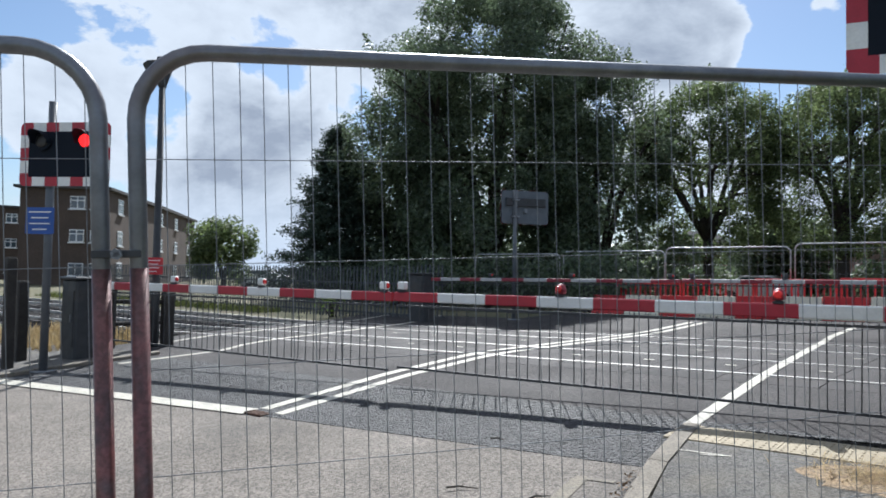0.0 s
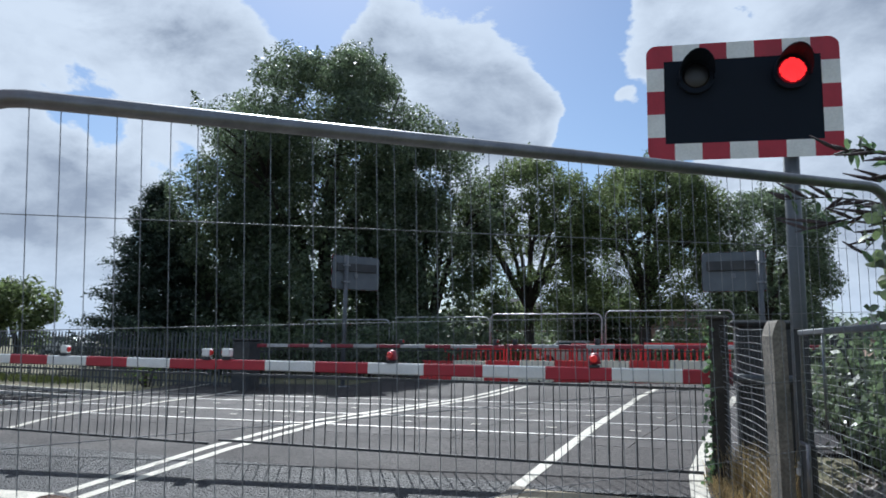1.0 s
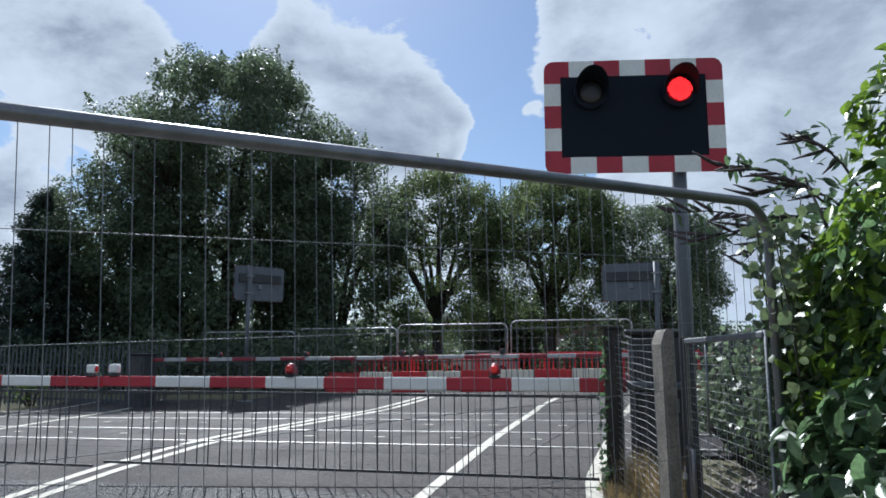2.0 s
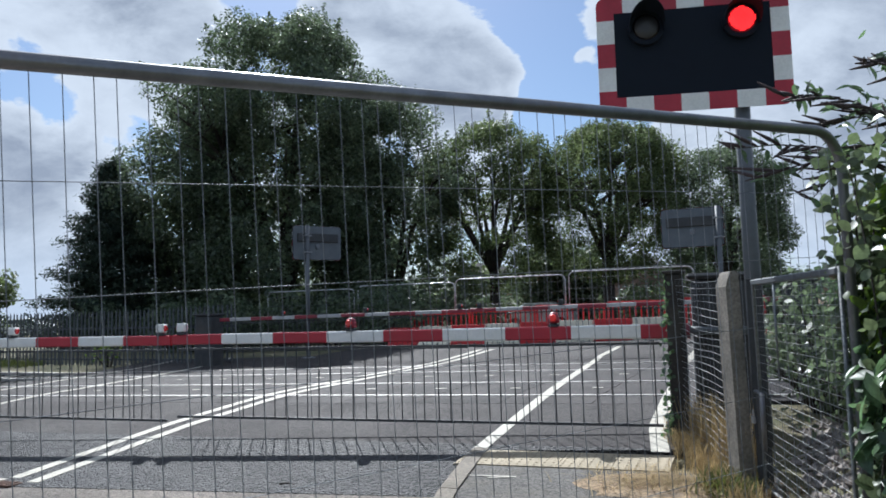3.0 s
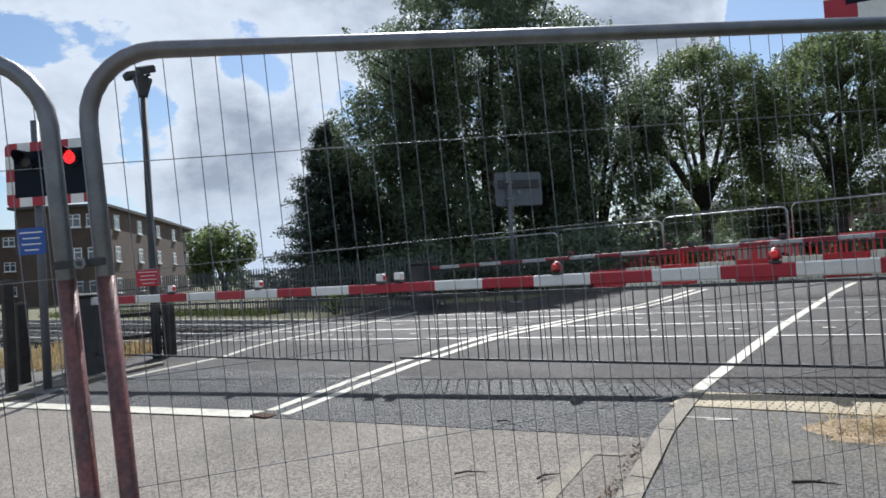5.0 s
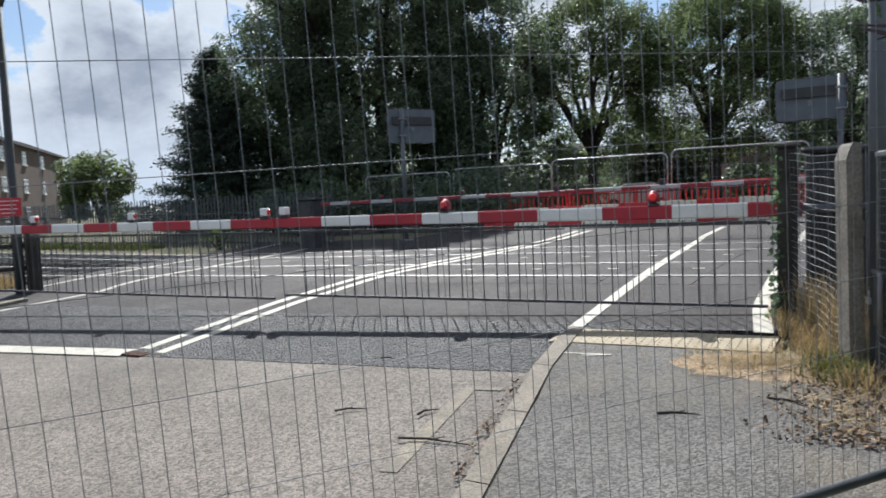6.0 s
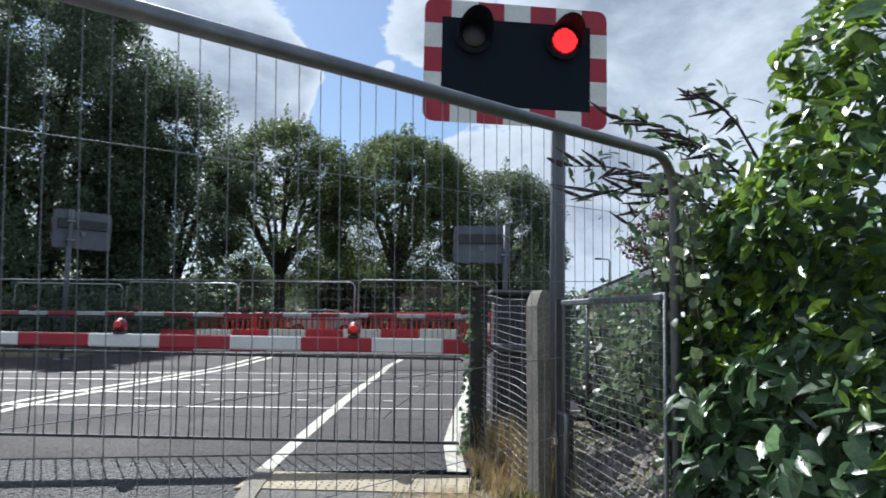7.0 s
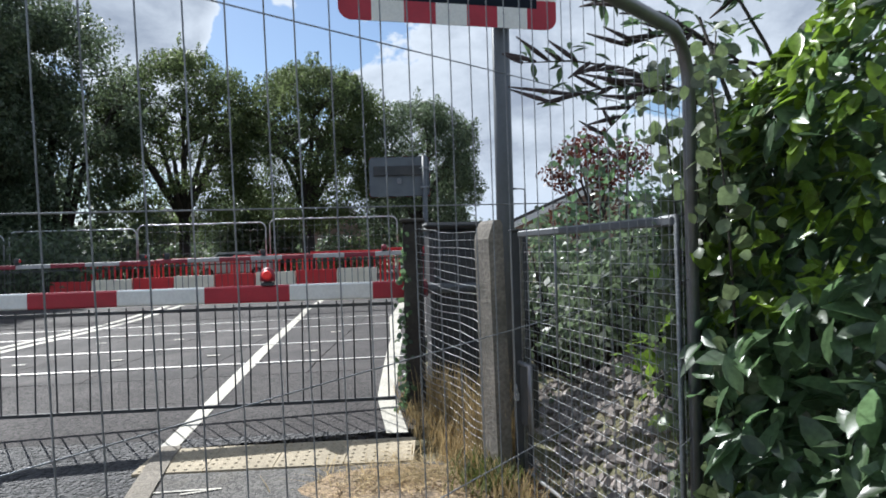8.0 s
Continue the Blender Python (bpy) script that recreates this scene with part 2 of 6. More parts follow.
RUBBLE = mat("pale crushed stone", (0.29, 0.25, 0.225), (0.18, 0.155, 0.14), 4, 0.9, 0, 0.5, 40, island=0.35)
RAILM = mat("worn rail steel", (0.50, 0.48, 0.46), (0.36, 0.34, 0.32), 8, 0.48, 0.85, 0.05)
BRICK_W = mat("brown brickwork", (0.098, 0.070, 0.053), (0.075, 0.054, 0.043), 0.6, 0.9, 0, 0.3, 14)
RENDER_W = mat("pink brown render", (0.36, 0.24, 0.19), (0.30, 0.20, 0.16), 0.6, 0.9, 0, 0.2, 14)
ROOF = mat("dark roof tiles", (0.075, 0.068, 0.065), (0.05, 0.046, 0.045), 1.2, 0.8, 0, 0.4, 12)
UPVC = mat("white window frame", (0.78, 0.78, 0.77), (0.72, 0.72, 0.71), 3, 0.4, 0, 0, speck=0.05)
PANE = glass("window glass", (0.06, 0.08, 0.10))
FADED = mat("faded pale paint on asphalt", (0.235, 0.20, 0.145), (0.18, 0.157, 0.125), 6, 0.85, 0, 0.5, 40, (0.16, 0.14, 0.12), 0.95, wear_scale=3.0, stone=80)
BARK = mat("tree bark", (0.055, 0.045, 0.036), (0.034, 0.028, 0.024), 5, 0.9, 0, 0.9, 25, (0.07, 0.075, 0.045), 0.4, bump_dist=0.03)
LEAF_A = mat("mid green leaves", (0.135, 0.175, 0.095), (0.092, 0.126, 0.072), 0.5, 0.42, 0, 0, island=0.5, trans=0.6, spec=0.8)
LEAF_B = mat("bright green leaves", (0.145, 0.182, 0.072), (0.098, 0.132, 0.055), 0.5, 0.45, 0, 0, island=0.5, trans=0.66, spec=0.6)
LEAF_C = mat("dark conifer foliage", (0.055, 0.080, 0.052), (0.038, 0.058, 0.042), 0.7, 0.6, 0, 0, island=0.4, trans=0.3, spec=0.5)
LEAF_H = mat("glossy hedge leaves", (0.128, 0.200, 0.090), (0.078, 0.138, 0.068), 1.6, 0.36, 0, 0, island=0.55, trans=0.56, spec=0.9)
LEAF_Y = mat("bright yellow green leaves", (0.22, 0.33, 0.04), (0.15, 0.24, 0.03), 1.6, 0.30, 0, 0, island=0.35, trans=0.5)
LEAF_I = mat("pale ivy leaves", (0.17, 0.215, 0.105), (0.10, 0.14, 0.06), 2.5, 0.42, 0, 0, island=0.5, trans=0.45, spec=0.8)
LEAF_R = mat("copper red leaves", (0.13, 0.035, 0.025), (0.085, 0.03, 0.02), 0.9, 0.5, 0, 0, island=0.4, trans=0.35)
LEAF_F = mat("withered brown flower spikes", (0.06, 0.04, 0.04), (0.04, 0.03, 0.03), 5, 0.8, 0, 0, island=0.3)
BLUE = mat("blue sign face", (0.02, 0.08, 0.33), (0.018, 0.07, 0.28), 3, 0.4, 0, 0, speck=0.05)
REDSIGN = mat("red sign face", (0.55, 0.02, 0.03), (0.48, 0.02, 0.03), 3, 0.4, 0, 0, speck=0.05)
LENS_OFF = glass("unlit lamp lens", (0.008, 0.006, 0.007), 0.5)
LIT_BOOM = glow("boom lamp lens, lit", (0.6, 0.025, 0.02), 0.15)
LIT_BASE = glow("red lamp lens behind its diodes", (0.45, 0.006, 0.018), 0.14)
LENS_RED = glass("red lamp lens", (0.55, 0.02, 0.02), 0.2)
LIT = glow("lit red lamp", (1.0, 0.025, 0.025), 1.3)
CARW = mat("white car paint", (0.75, 0.76, 0.78), (0.7, 0.71, 0.73), 3, 0.25, 0, 0, speck=0.05)
CARD = mat("dark car paint", (0.03, 0.035, 0.045), (0.025, 0.03, 0.035), 3, 0.25, 0, 0, speck=0.05)
RUBBER = mat("black rubber", (0.02, 0.02, 0.02), (0.028, 0.028, 0.028), 6, 0.8, 0, 0.1)

# ---- building helpers ----


class B:
    """A mesh under construction."""

    def __init__(self):
        self.v, self.f, self.s = [], [], []

    def add(self, verts, faces, smooth=False):
        o = len(self.v)
        self.v += [tuple(p) for p in verts]
        self.f += [tuple(i + o for i in f) for f in faces]
        self.s += [smooth] * len(faces)
        return self

    def box(self, lo, hi, m=None, c=0.0):
        (x0, y0, z0), (x1, y1, z1) = lo, hi
        if c:
            bm = bmesh.new()
            for sx, X in ((1, x0), (-1, x1)):
                for sy, Y in ((1, y0), (-1, y1)):
                    for sz, Z in ((1, z0), (-1, z1)):
                        bm.verts.new((X, Y + sy * c, Z + sz * c))
                        bm.verts.new((X + sx * c, Y, Z + sz * c))
                        bm.verts.new((X + sx * c, Y + sy * c, Z))
            bmesh.ops.convex_hull(bm, input=bm.verts)
            bm.verts.index_update()
            vs, fs = [v.co.copy() for v in bm.verts], [[v.index for v in f.verts] for f in bm.faces]
            bm.free()
        else:
            vs = [Vector(p) for p in ((x0, y0, z0), (x1, y0, z0), (x1, y1, z0), (x0, y1, z0), (x0, y0, z1), (x1, y0, z1), (x1, y1, z1), (x0, y1, z1))]
            fs = [(3, 2, 1, 0), (4, 5, 6, 7), (0, 1, 5, 4), (1, 2, 6, 5), (2, 3, 7, 6), (3, 0, 4, 7)]
        if m is not None:
            vs = [m @ v for v in vs]
        return self.add(vs, fs)

    def sweep(self, pts, r, n=8, caps=True):
        """A round bar along a line of points; r is one radius or one for each point."""
        pts = [Vector(p) for p in pts]
        rs = r if isinstance(r, (list, tuple)) else [r] * len(pts)
        vs, fs = [], []
        ref = None
        for i, p in enumerate(pts):
            d = (pts[min(i + 1, len(pts) - 1)] - pts[max(i - 1, 0)]).normalized()
            if ref is None:
                ref = d.orthogonal().normalized()
            ref = (ref - d * ref.dot(d)).normalized()
            b = d.cross(ref)
            vs += [p + (ref * math.cos(a) + b * math.sin(a)) * rs[i] for a in (2 * math.pi * k / n for k in range(n))]
        for i in range(len(pts) - 1):
            for k in range(n):
                fs.append((i * n + k, i * n + (k + 1) % n, (i + 1) * n + (k + 1) % n, (i + 1) * n + k))
        self.add(vs, fs, True)
        if caps:
            o = len(self.v) - len(vs)
            self.f += [tuple(o + k for k in reversed(range(n))), tuple(o + len(vs) - n + k for k in range(n))]
            self.s += [False, False]
        return self

    def prism(self, outline, z0, z1, m=None):
        """A flat outline (x, y) with thickness from z0 to z1."""
        n = len(outline)
        vs = [Vector((x, y, z)) for z in (z0, z1) for x, y in outline]
        if m is not None:
            vs = [m @ v for v in vs]
        fs = [tuple(reversed(range(n))), tuple(range(n, 2 * n))] + [(k, (k + 1) % n, n + (k + 1) % n, n + k) for k in range(n)]
        return self.add(vs, fs)

    def mesh(self, name, material):
        me = bpy.data.meshes.new(name)
        me.from_pydata(self.v, [], self.f)
        me.polygons.foreach_set("use_smooth", self.s)
        for one in (material if isinstance(material, (list, tuple)) else [material]):
            me.materials.append(one)
        me.update()
        return me


def part(name, b, material, parent, label="", m=None):
    ob = new(name, b.mesh(name, material) if isinstance(b, B) else b)
    ob.parent = parent
    if m is not None:
        ob.matrix_basis = m
    return tagged(ob, label)


def thing(name, label, category, m=None, group=""):
    ob = new(name)
    ob.empty_display_size = 0.2
    if m is not None:
        ob.matrix_basis = m
    return tagged(ob, label, category, group)


def single(name, b, material, label, category, m=None, group="", kind=""):
    ob = new(name, b.mesh(name, material))
    if m is not None:
        ob.matrix_basis = m
    return tagged(ob, label, category, group, kind)


def rounded(w, h, r, n=5):
    pts = []
    for cx, cy, a0 in ((w / 2 - r, h / 2 - r, 0), (-w / 2 + r, h / 2 - r, 90), (-w / 2 + r, -h / 2 + r, 180), (w / 2 - r, -h / 2 + r, 270)):
        pts += [(cx + r * math.cos(radians(a0 + 90 * k / n)), cy + r * math.sin(radians(a0 + 90 * k / n))) for k in range(n + 1)]
    return pts


def smooth01(a, b, v):
    k = min(1.0, max(0.0, (v - a) / (b - a)))
    return k * k * (3 - 2 * k)


# ---- ground ----


def profile(y):
    """Height along the road: a ramp up to the level tracks, then slightly up again."""
    if y < 8.0:
        return 0.0668 * max(y, -5.0)
    if y < 9.4:
        k = (y - 8.0) / 1.4
        return 0.5344 + 0.0668 * 1.4 * (k - k * k / 2)
    return 0.5812 + 0.15 * smooth01(14.0, 19.0, y)


def gz(x, y):
    return 0.0232 * min(3.0, max(-16.0, x)) + profile(y)


def stops(*runs):
    out = []
    for a, b, step in runs:
        n = max(1, round((b - a) / step))
        out += [a + (b - a) * k / n for k in range(n)]
    return out + [runs[-1][1]]


def verge_drop(x, y):
    """The ground lies a little lower beside the made surfaces, and under them."""
    d = -0.05
    if x > 0.2 and y < 4.6:
        d -= 0.14 * smooth01(0.2, 0.8, x)
    if x < -11.3 and 7.9 < y < 13.6:
        d -= 0.10
    return d + 0.02 * noise.noise((x * 0.7, y * 0.7, 0))


gx = stops((-2000, -200, 300), (-200, -40, 20), (-40, -16, 1.0), (-16, 6, 0.5), (6, 40, 2), (40, 200, 20), (200, 2000, 300))
gy = stops((-2000, -200, 300), (-200, -20, 20), (-20, -6, 2), (-6, 24, 0.5), (24, 60, 2), (60, 200, 20), (200, 2500, 300))
gb = B()
gb.add([(x, y, gz(x, y) + verge_drop(x, y)) for y in gy for x in gx],
       [(j * len(gx) + i, j * len(gx) + i + 1, (j + 1) * len(gx) + i + 1, (j + 1) * len(gx) + i) for j in range(len(gy) - 1) for i in range(len(gx) - 1)], True)
single("ground", gb, DIRT, "bare earth and dry grass ground reaching the horizon", "ground", kind="structure")


def sheet(name, left, right, y0, y1, lift, material, label, category, step=0.25, cols=6, thick=0.06, kind="structure", start=None, end=None):
    """A made surface between two edges x = left(y), right(y), laid on the ground's shape, with side faces."""
    b = B()
    n = max(2, round((y1 - y0) / step))
    vs = []
    for j in range(n + 1):
        y = y0 + (y1 - y0) * j / n
        l, r = left(y), right(y)
        for i in range(cols + 1):
            x = l + (r - l) * i / cols
            ya, yb = start(x) if start else y0, end(x) if end else y1
            yy = ya + (yb - ya) * j / n
            vs.append((x, yy, gz(x, yy) + lift))
    c = cols + 1
    top = [(j * c + i, j * c + i + 1, (j + 1) * c + i + 1, (j + 1) * c + i) for j in range(n) for i in range(cols)]
    low = [(x, y, z - thick) for x, y, z in vs]
    o = len(vs)
    sides = [(j * c, (j + 1) * c, o + (j + 1) * c, o + j * c) for j in range(n)] + [((j + 1) * c + cols, j * c + cols, o + j * c + cols, o + (j + 1) * c + cols) for j in range(n)]
    ends = [(i + 1, i, o + i, o + i + 1) for i in range(cols)] + [(n * c + i, n * c + i + 1, o + n * c + i + 1, o + n * c + i) for i in range(cols)]
    b.add(vs + low, top + sides + ends)
    return single(name, b, material, label, category, kind=kind)


def interp(rows):
    def at(v):
        if v <= rows[0][0]:
            return rows[0][1]
        for (a, p), (c, q) in zip(rows, rows[1:]):
            if v <= c:
                return p + (q - p) * (v - a) / (c - a)
        return rows[-1][1]
    return at


def const(v):
    return lambda y: v


kerb_x = interp([(-6, -0.9), (2.0, -1.30), (3.0, -1.55), (4.05, -1.81), (4.4, -1.88), (4.87, -2.01), (5.36, -2.13), (6.07, -2.21), (7.0, -2.22)])
def seam(x):
    """The slanting joint between old and new asphalt."""
    return 4.53 + 0.10 * (x + 5.55)


sheet("road_near", const(-11.0), lambda y: kerb_x(y) - 0.02, -6, 4.62, 0.0, ASPH_OLD, "worn pale grey asphalt road before the crossing", "road", end=seam)
sheet("road_ramp", const(-11.0), lambda y: kerb_x(y) + 0.01 if y < 6.1 else -0.45, 4.62, 6.3, 0.004, ASPH_NEW, "coarse new dark asphalt at the ramp's foot", "road", cols=10, start=seam)
sheet("road_ramp_upper", const(-11.0), const(-0.45), 6.3, 8.1, 0.004, ASPH_RAMP, "brown grey asphalt ramp up to the crossing", "road", cols=10)
sheet("road_far", const(-11.0), const(-0.45), 14.4, 60, 0.0, ASPH_RAMP, "dark asphalt road beyond the crossing", "road", step=0.5)
sheet("pavement", lambda y: kerb_x(y) + 0.14, const(0.12), -6, 5.62, 0.015, ASPH_PATH, "grey asphalt footway with dropped kerb", "pavement")
sheet("crossing_side", interp([(6.4, -13.1), (9, -13.6), (12, -15.0), (17, -16.8)]), const(-11.0), 6.4, 17, 0.0, ASPH_RAMP, "dark asphalt side strip of the crossing", "road", cols=3)
sheet("pavement_left", const(-16.5), const(-11.12), -6, 6.38, 0.03, ASPH_PATH, "grey asphalt footway across the road", "pavement")

# the crossing deck: rubber panels between and beside the four rails
RAIL_Y = (8.65, 10.085, 12.05, 13.485)
deck = thing("crossing_deck", "dark level crossing deck of butted panels between rails", "crossing deck")
tagged(deck, kind="structure")
for y0, y1 in ((8.11, 8.595), (8.735, 10.03), (10.14, 11.995), (12.135, 13.43), (13.54, 14.4)):
    for k in range(10):
        x0, x1 = -11.0 + 1.04 * k, -11.0 + 1.04 * (k + 1) - 0.012
        pb = B()
        vs = [(x, y, gz(x, y) + z) for z in (0.004, -0.1) for x, y in ((x0, y0), (x1, y0), (x1, y1), (x0, y1))]
        pb.add(vs, [(0, 1, 2, 3), (0, 4, 5, 1), (1, 5, 6, 2), (2, 6, 7, 3), (3, 7, 4, 0)])
        part("deck_panel", pb, DECK, deck)

# rails and track bed
# Sheet in dark ballast stone that darkens the ground seen through the mesh.
sheet("trackside", const(-0.30), const(40), 8.4, 16.5, -0.012, BALLAST, "dark ground strip beyond the boundary fence", "track bed", cols=24, step=0.5)
sheet("track_bed", const(-60), const(-13.25), 7.7, 15.6, -0.10, BALLAST, "dark stone track bed beside the crossing", "track bed", cols=30, step=0.5)
for k, ry in enumerate(RAIL_Y):
    rb = B()
    pts = [-60, -40, -30, -20, -16, -11, -6, -0.6, 3, 20, 60]
    for x0, x1 in zip(pts, pts[1:]):
        za, zb = gz(x0, ry) + 0.012, gz(x1, ry) + 0.012
        for lo, hi, w in ((0.0, -0.035, 0.035), (-0.035, -0.13, 0.011), (-0.13, -0.15, 0.07)):
            vs = [(x, ry + s * w, z + d) for x, z in ((x0, za), (x1, zb)) for s, d in ((-1, lo), (1, lo), (1, hi), (-1, hi))]
            rb.add(vs, [(0, 1, 5, 4), (1, 2, 6, 5), (2, 3, 7, 6), (3, 0, 4, 7)])
    single("rail", rb, RAILM, "worn shiny steel rail across the road", "rail", group="railway rails")


def lines():
    def stripe(label, left, right, y0, y1, name="road_marking"):
        sheet(name, left, right, y0, y1, 0.0085, PAINT, label, "road marking", cols=1, thick=0.004)
    edge = interp([(6.1, -2.17), (8.7, -2.30), (10.5, -2.5), (15.3, -3.0), (18, -2.95), (30, -2.9)])
    stripe("worn white edge line on the crossing", lambda y: edge(y) - 0.06, lambda y: edge(y) + 0.06, 6.12, 17.2)
    ctr = interp([(4.6, -5.76), (6.8, -6.08), (10, -6.15), (15, -6.25), (30, -6.25)])
    stripe("double white centre line", lambda y: ctr(y) - 0.22, lambda y: ctr(y) - 0.09, 4.72, 17.4)
    stripe("double white centre line", lambda y: ctr(y) + 0.09, lambda y: ctr(y) + 0.22, 4.64, 17.4)
    el = interp([(5.6, -10.72), (7.2, -10.45), (7.8, -10.75), (9.5, -11.05), (13.2, -12.4), (17, -13.9)])
    stripe("white edge line along the far side", lambda y: el(y), lambda y: el(y) + 0.13, 5.6, 17)
    fl = interp([(7.2, -12.5), (9.2, -12.75), (11.4, -13.7), (14.0, -14.8), (17, -15.7)])
    stripe("white footway edge line along the far side", lambda y: fl(y) - 0.06, lambda y: fl(y) + 0.06, 7.2, 16.6)
    rl = interp([(6.2, -0.78), (7.1, -0.92), (10, -1.02), (13, -1.25), (30, -1.3)])
    stripe("white line beside the boundary fence", lambda y: rl(y), lambda y: rl(y) + 0.14, 6.2, 16)


lines()


def bar_on_ground(name, a, b, w, lift, material, label, category, n=16):
    """A painted bar from a to b across the road."""
    bb = B()
    a, b = Vector((*a, 0)), Vector((*b, 0))
    side = (b - a).normalized().cross(Vector((0, 0, 1))) * w / 2
    vs = []
    for k in range(n + 1):
        p = a.lerp(b, k / n)
        for q in (p + side, p - side):
            vs.append((q.x, q.y, gz(q.x, q.y) + lift))
    bb.add(vs, [(2 * k, 2 * k + 2, 2 * k + 3, 2 * k + 1) for k in range(n)])
    return single(name, bb, material, label, category, kind="structure")


bar_on_ground("road_marking", (-10.9, 3.95), (-5.95, 4.56), 0.23, 0.0125, PAINT, "wide white stop line across the lane", "road marking")

# kerb stones
kerb = thing("kerb", "pale concrete dropped kerb stones along the footway", "kerb")
tagged(kerb, kind="structure")
ky = -4.0
while ky < 6.05:
    y1 = min(ky + 0.9, 6.1)
    kb = B()
    x0, x1 = kerb_x(ky), kerb_x(y1 - 0.012)
    vs = [(x + dx, y, gz(x, y) + dz) for y, x in ((ky, x0), (y1 - 0.012, x1)) for dx, dz in ((0, -0.1), (0, 0.022), (0.02, 0.032), (0.14, 0.032), (0.14, -0.1))]
    kb.add(vs, [(0, 1, 2, 3, 4), (9, 8, 7, 6, 5)] + [(i, i + 5, (i + 1) % 5 + 5, (i + 1) % 5) for i in range(5)])
    part("kerb_stone", kb, KERB, kerb)
    ky = y1
kerb2 = thing("kerb", "grey concrete kerb stones across the road", "kerb")
tagged(kerb2, kind="structure")
for k in range(11):
    y0, y1 = -4 + 0.95 * k, -4 + 0.95 * (k + 1) - 0.012
    kb = B()
    vs = [(x, y, gz(x, y) + dz) for y in (y0, y1) for x, dz in ((-11.0, -0.1), (-11.0, 0.05), (-11.02, 0.06), (-11.13, 0.06), (-11.13, -0.1))]
    kb.add(vs, [(4, 3, 2, 1, 0), (5, 6, 7, 8, 9)] + [(i, (i + 1) % 5, (i + 1) % 5 + 5, i + 5) for i in range(5)])
    part("kerb_stone", kb, KERB, kerb2)

# buff tactile paving slabs with raised blisters
tact = thing("tactile_paving", "buff blister tactile paving strip before the crossing", "paving")
tagged(tact, kind="structure")
for i in range(4):
    x0 = -2.2 + 0.405 * i
    tb = B()
    y0, y1 = 5.64, 6.06
    x1 = x0 + 0.4
    vs = [(x, y, gz(x, y) + z) for z in (0.020, -0.05) for x, y in ((x0, y0), (x1, y0), (x1, y1), (x0, y1))]
    tb.add(vs, [(0, 1, 2, 3), (0, 4, 5, 1), (1, 5, 6, 2), (2, 6, 7, 3), (3, 7, 4, 0)])
    for a in range(6):
        for c in range(6):
            x, y = x0 + 0.033 + 0.0667 * a, y0 + 0.033 + 0.0667 * c
            z = gz(x, y) + 0.02
            ring = [(x + 0.012 * math.cos(q), y + 0.012 * math.sin(q)) for q in (k * math.pi / 3 for k in range(6))]
            tb.add([(px, py, z) for px, py in ring] + [(x + (px - x) * .6, y + (py - y) * .6, z + 0.005) for px, py in ring],
                   [tuple(range(6, 12))] + [(k, (k + 1) % 6, 6 + (k + 1) % 6, 6 + k) for k in range(6)])
    part("paving_slab", tb, CREAM, tact)

# ---- temporary mesh fence beside the camera ----
f_dir = Vector((0.5985, 0.7995, 0.0480))  # along the panel, rising with the ramp
f_dir.normalize()
f_nor = Vector((0.80106, -0.5982, -0.0213)).normalized()
f_up = f_nor.cross(f_dir).normalized()
if f_up.z < 0:
    f_up = -f_up
PANEL_W, PANEL_H, TUBE_R = 3.42, 2.03, 0.021


def panel_frame(w, h, low, r=0.17, n=7):
    """Outline of the bent tube: two uprights and a top rail with rounded corners, in (along, up)."""
    pts = [(0, low)]
    pts += [(r - r * math.cos(a), h - r + r * math.sin(a)) for a in (math.pi / 2 * k / n for k in range(n + 1))]
    pts += [(w - r + r * math.sin(a), h - r + r * math.cos(a)) for a in (math.pi / 2 * k / n for k in range(n + 1))]
    return pts + [(w, low)]


def mesh_panel(name, w, h, low, tube_r, wire_r, pitch, heights, label, group, m, red=(), tube_n=12, wire_n=5, rail_z=None, steel=None):
    """A mesh fence panel: bent tube frame, bottom rail, upright and level wires. Its x runs along, its z up."""
    t = thing(name, label, "fence panel", m, group)
    fr = panel_frame(w, h, low)
    b = B()
    b.sweep([(x, 0, z) for x, z in fr], tube_r, tube_n)
    part("tube_frame", b, steel or GALV, t)
    b = B()
    rail_z = low + 0.03 if rail_z is None else rail_z
    b.sweep([(0, 0, rail_z), (w, 0, rail_z)], tube_r * 0.9, tube_n)
    part("bottom_rail", b, GALV, t)
    if red:
        for x in red:
            # Dull red sleeve round the upright, up to the clamp's height.
            b = B()
            b.sweep([(x, 0, low + 0.05), (x, 0, 1.50)], tube_r * 1.04, tube_n)
            part("primer_coat", b, DULLRED, t, "tube sleeve in worn dull red")
    vb = B()
    vb.sweep([(0, 0, rail_z), (0, 0, h)], wire_r, wire_n, False)
    upright = vb.mesh("wire", WIRE)
    hb = B()
    hb.sweep([(0, 0, 0), (w * 0.5, 0.006, 0), (w, 0, 0)], wire_r, wire_n, False)
    level = hb.mesh("wire", WIRE)
    for k in range(1, int((w - 0.02) / pitch) + 1):
        x = k * pitch
        drop = 0.17 - math.sqrt(max(0, 0.17 ** 2 - max(0, 0.17 - min(x, w - x)) ** 2))
        o = part("wire", upright, None, t, m=Matrix.Translation((x + 0.004 * math.sin(k * 2.3), 0, 0)) @ Matrix.Rotation(0.002 * math.sin(k * 1.7), 4, "Y"))
        if drop > 0.005:
            o.scale = (1, 1, (h - drop - low) / (h - low))
    for z in heights:
        part("wire", level, None, t, m=Matrix.Translation((0, 0.004, z)))
    return t


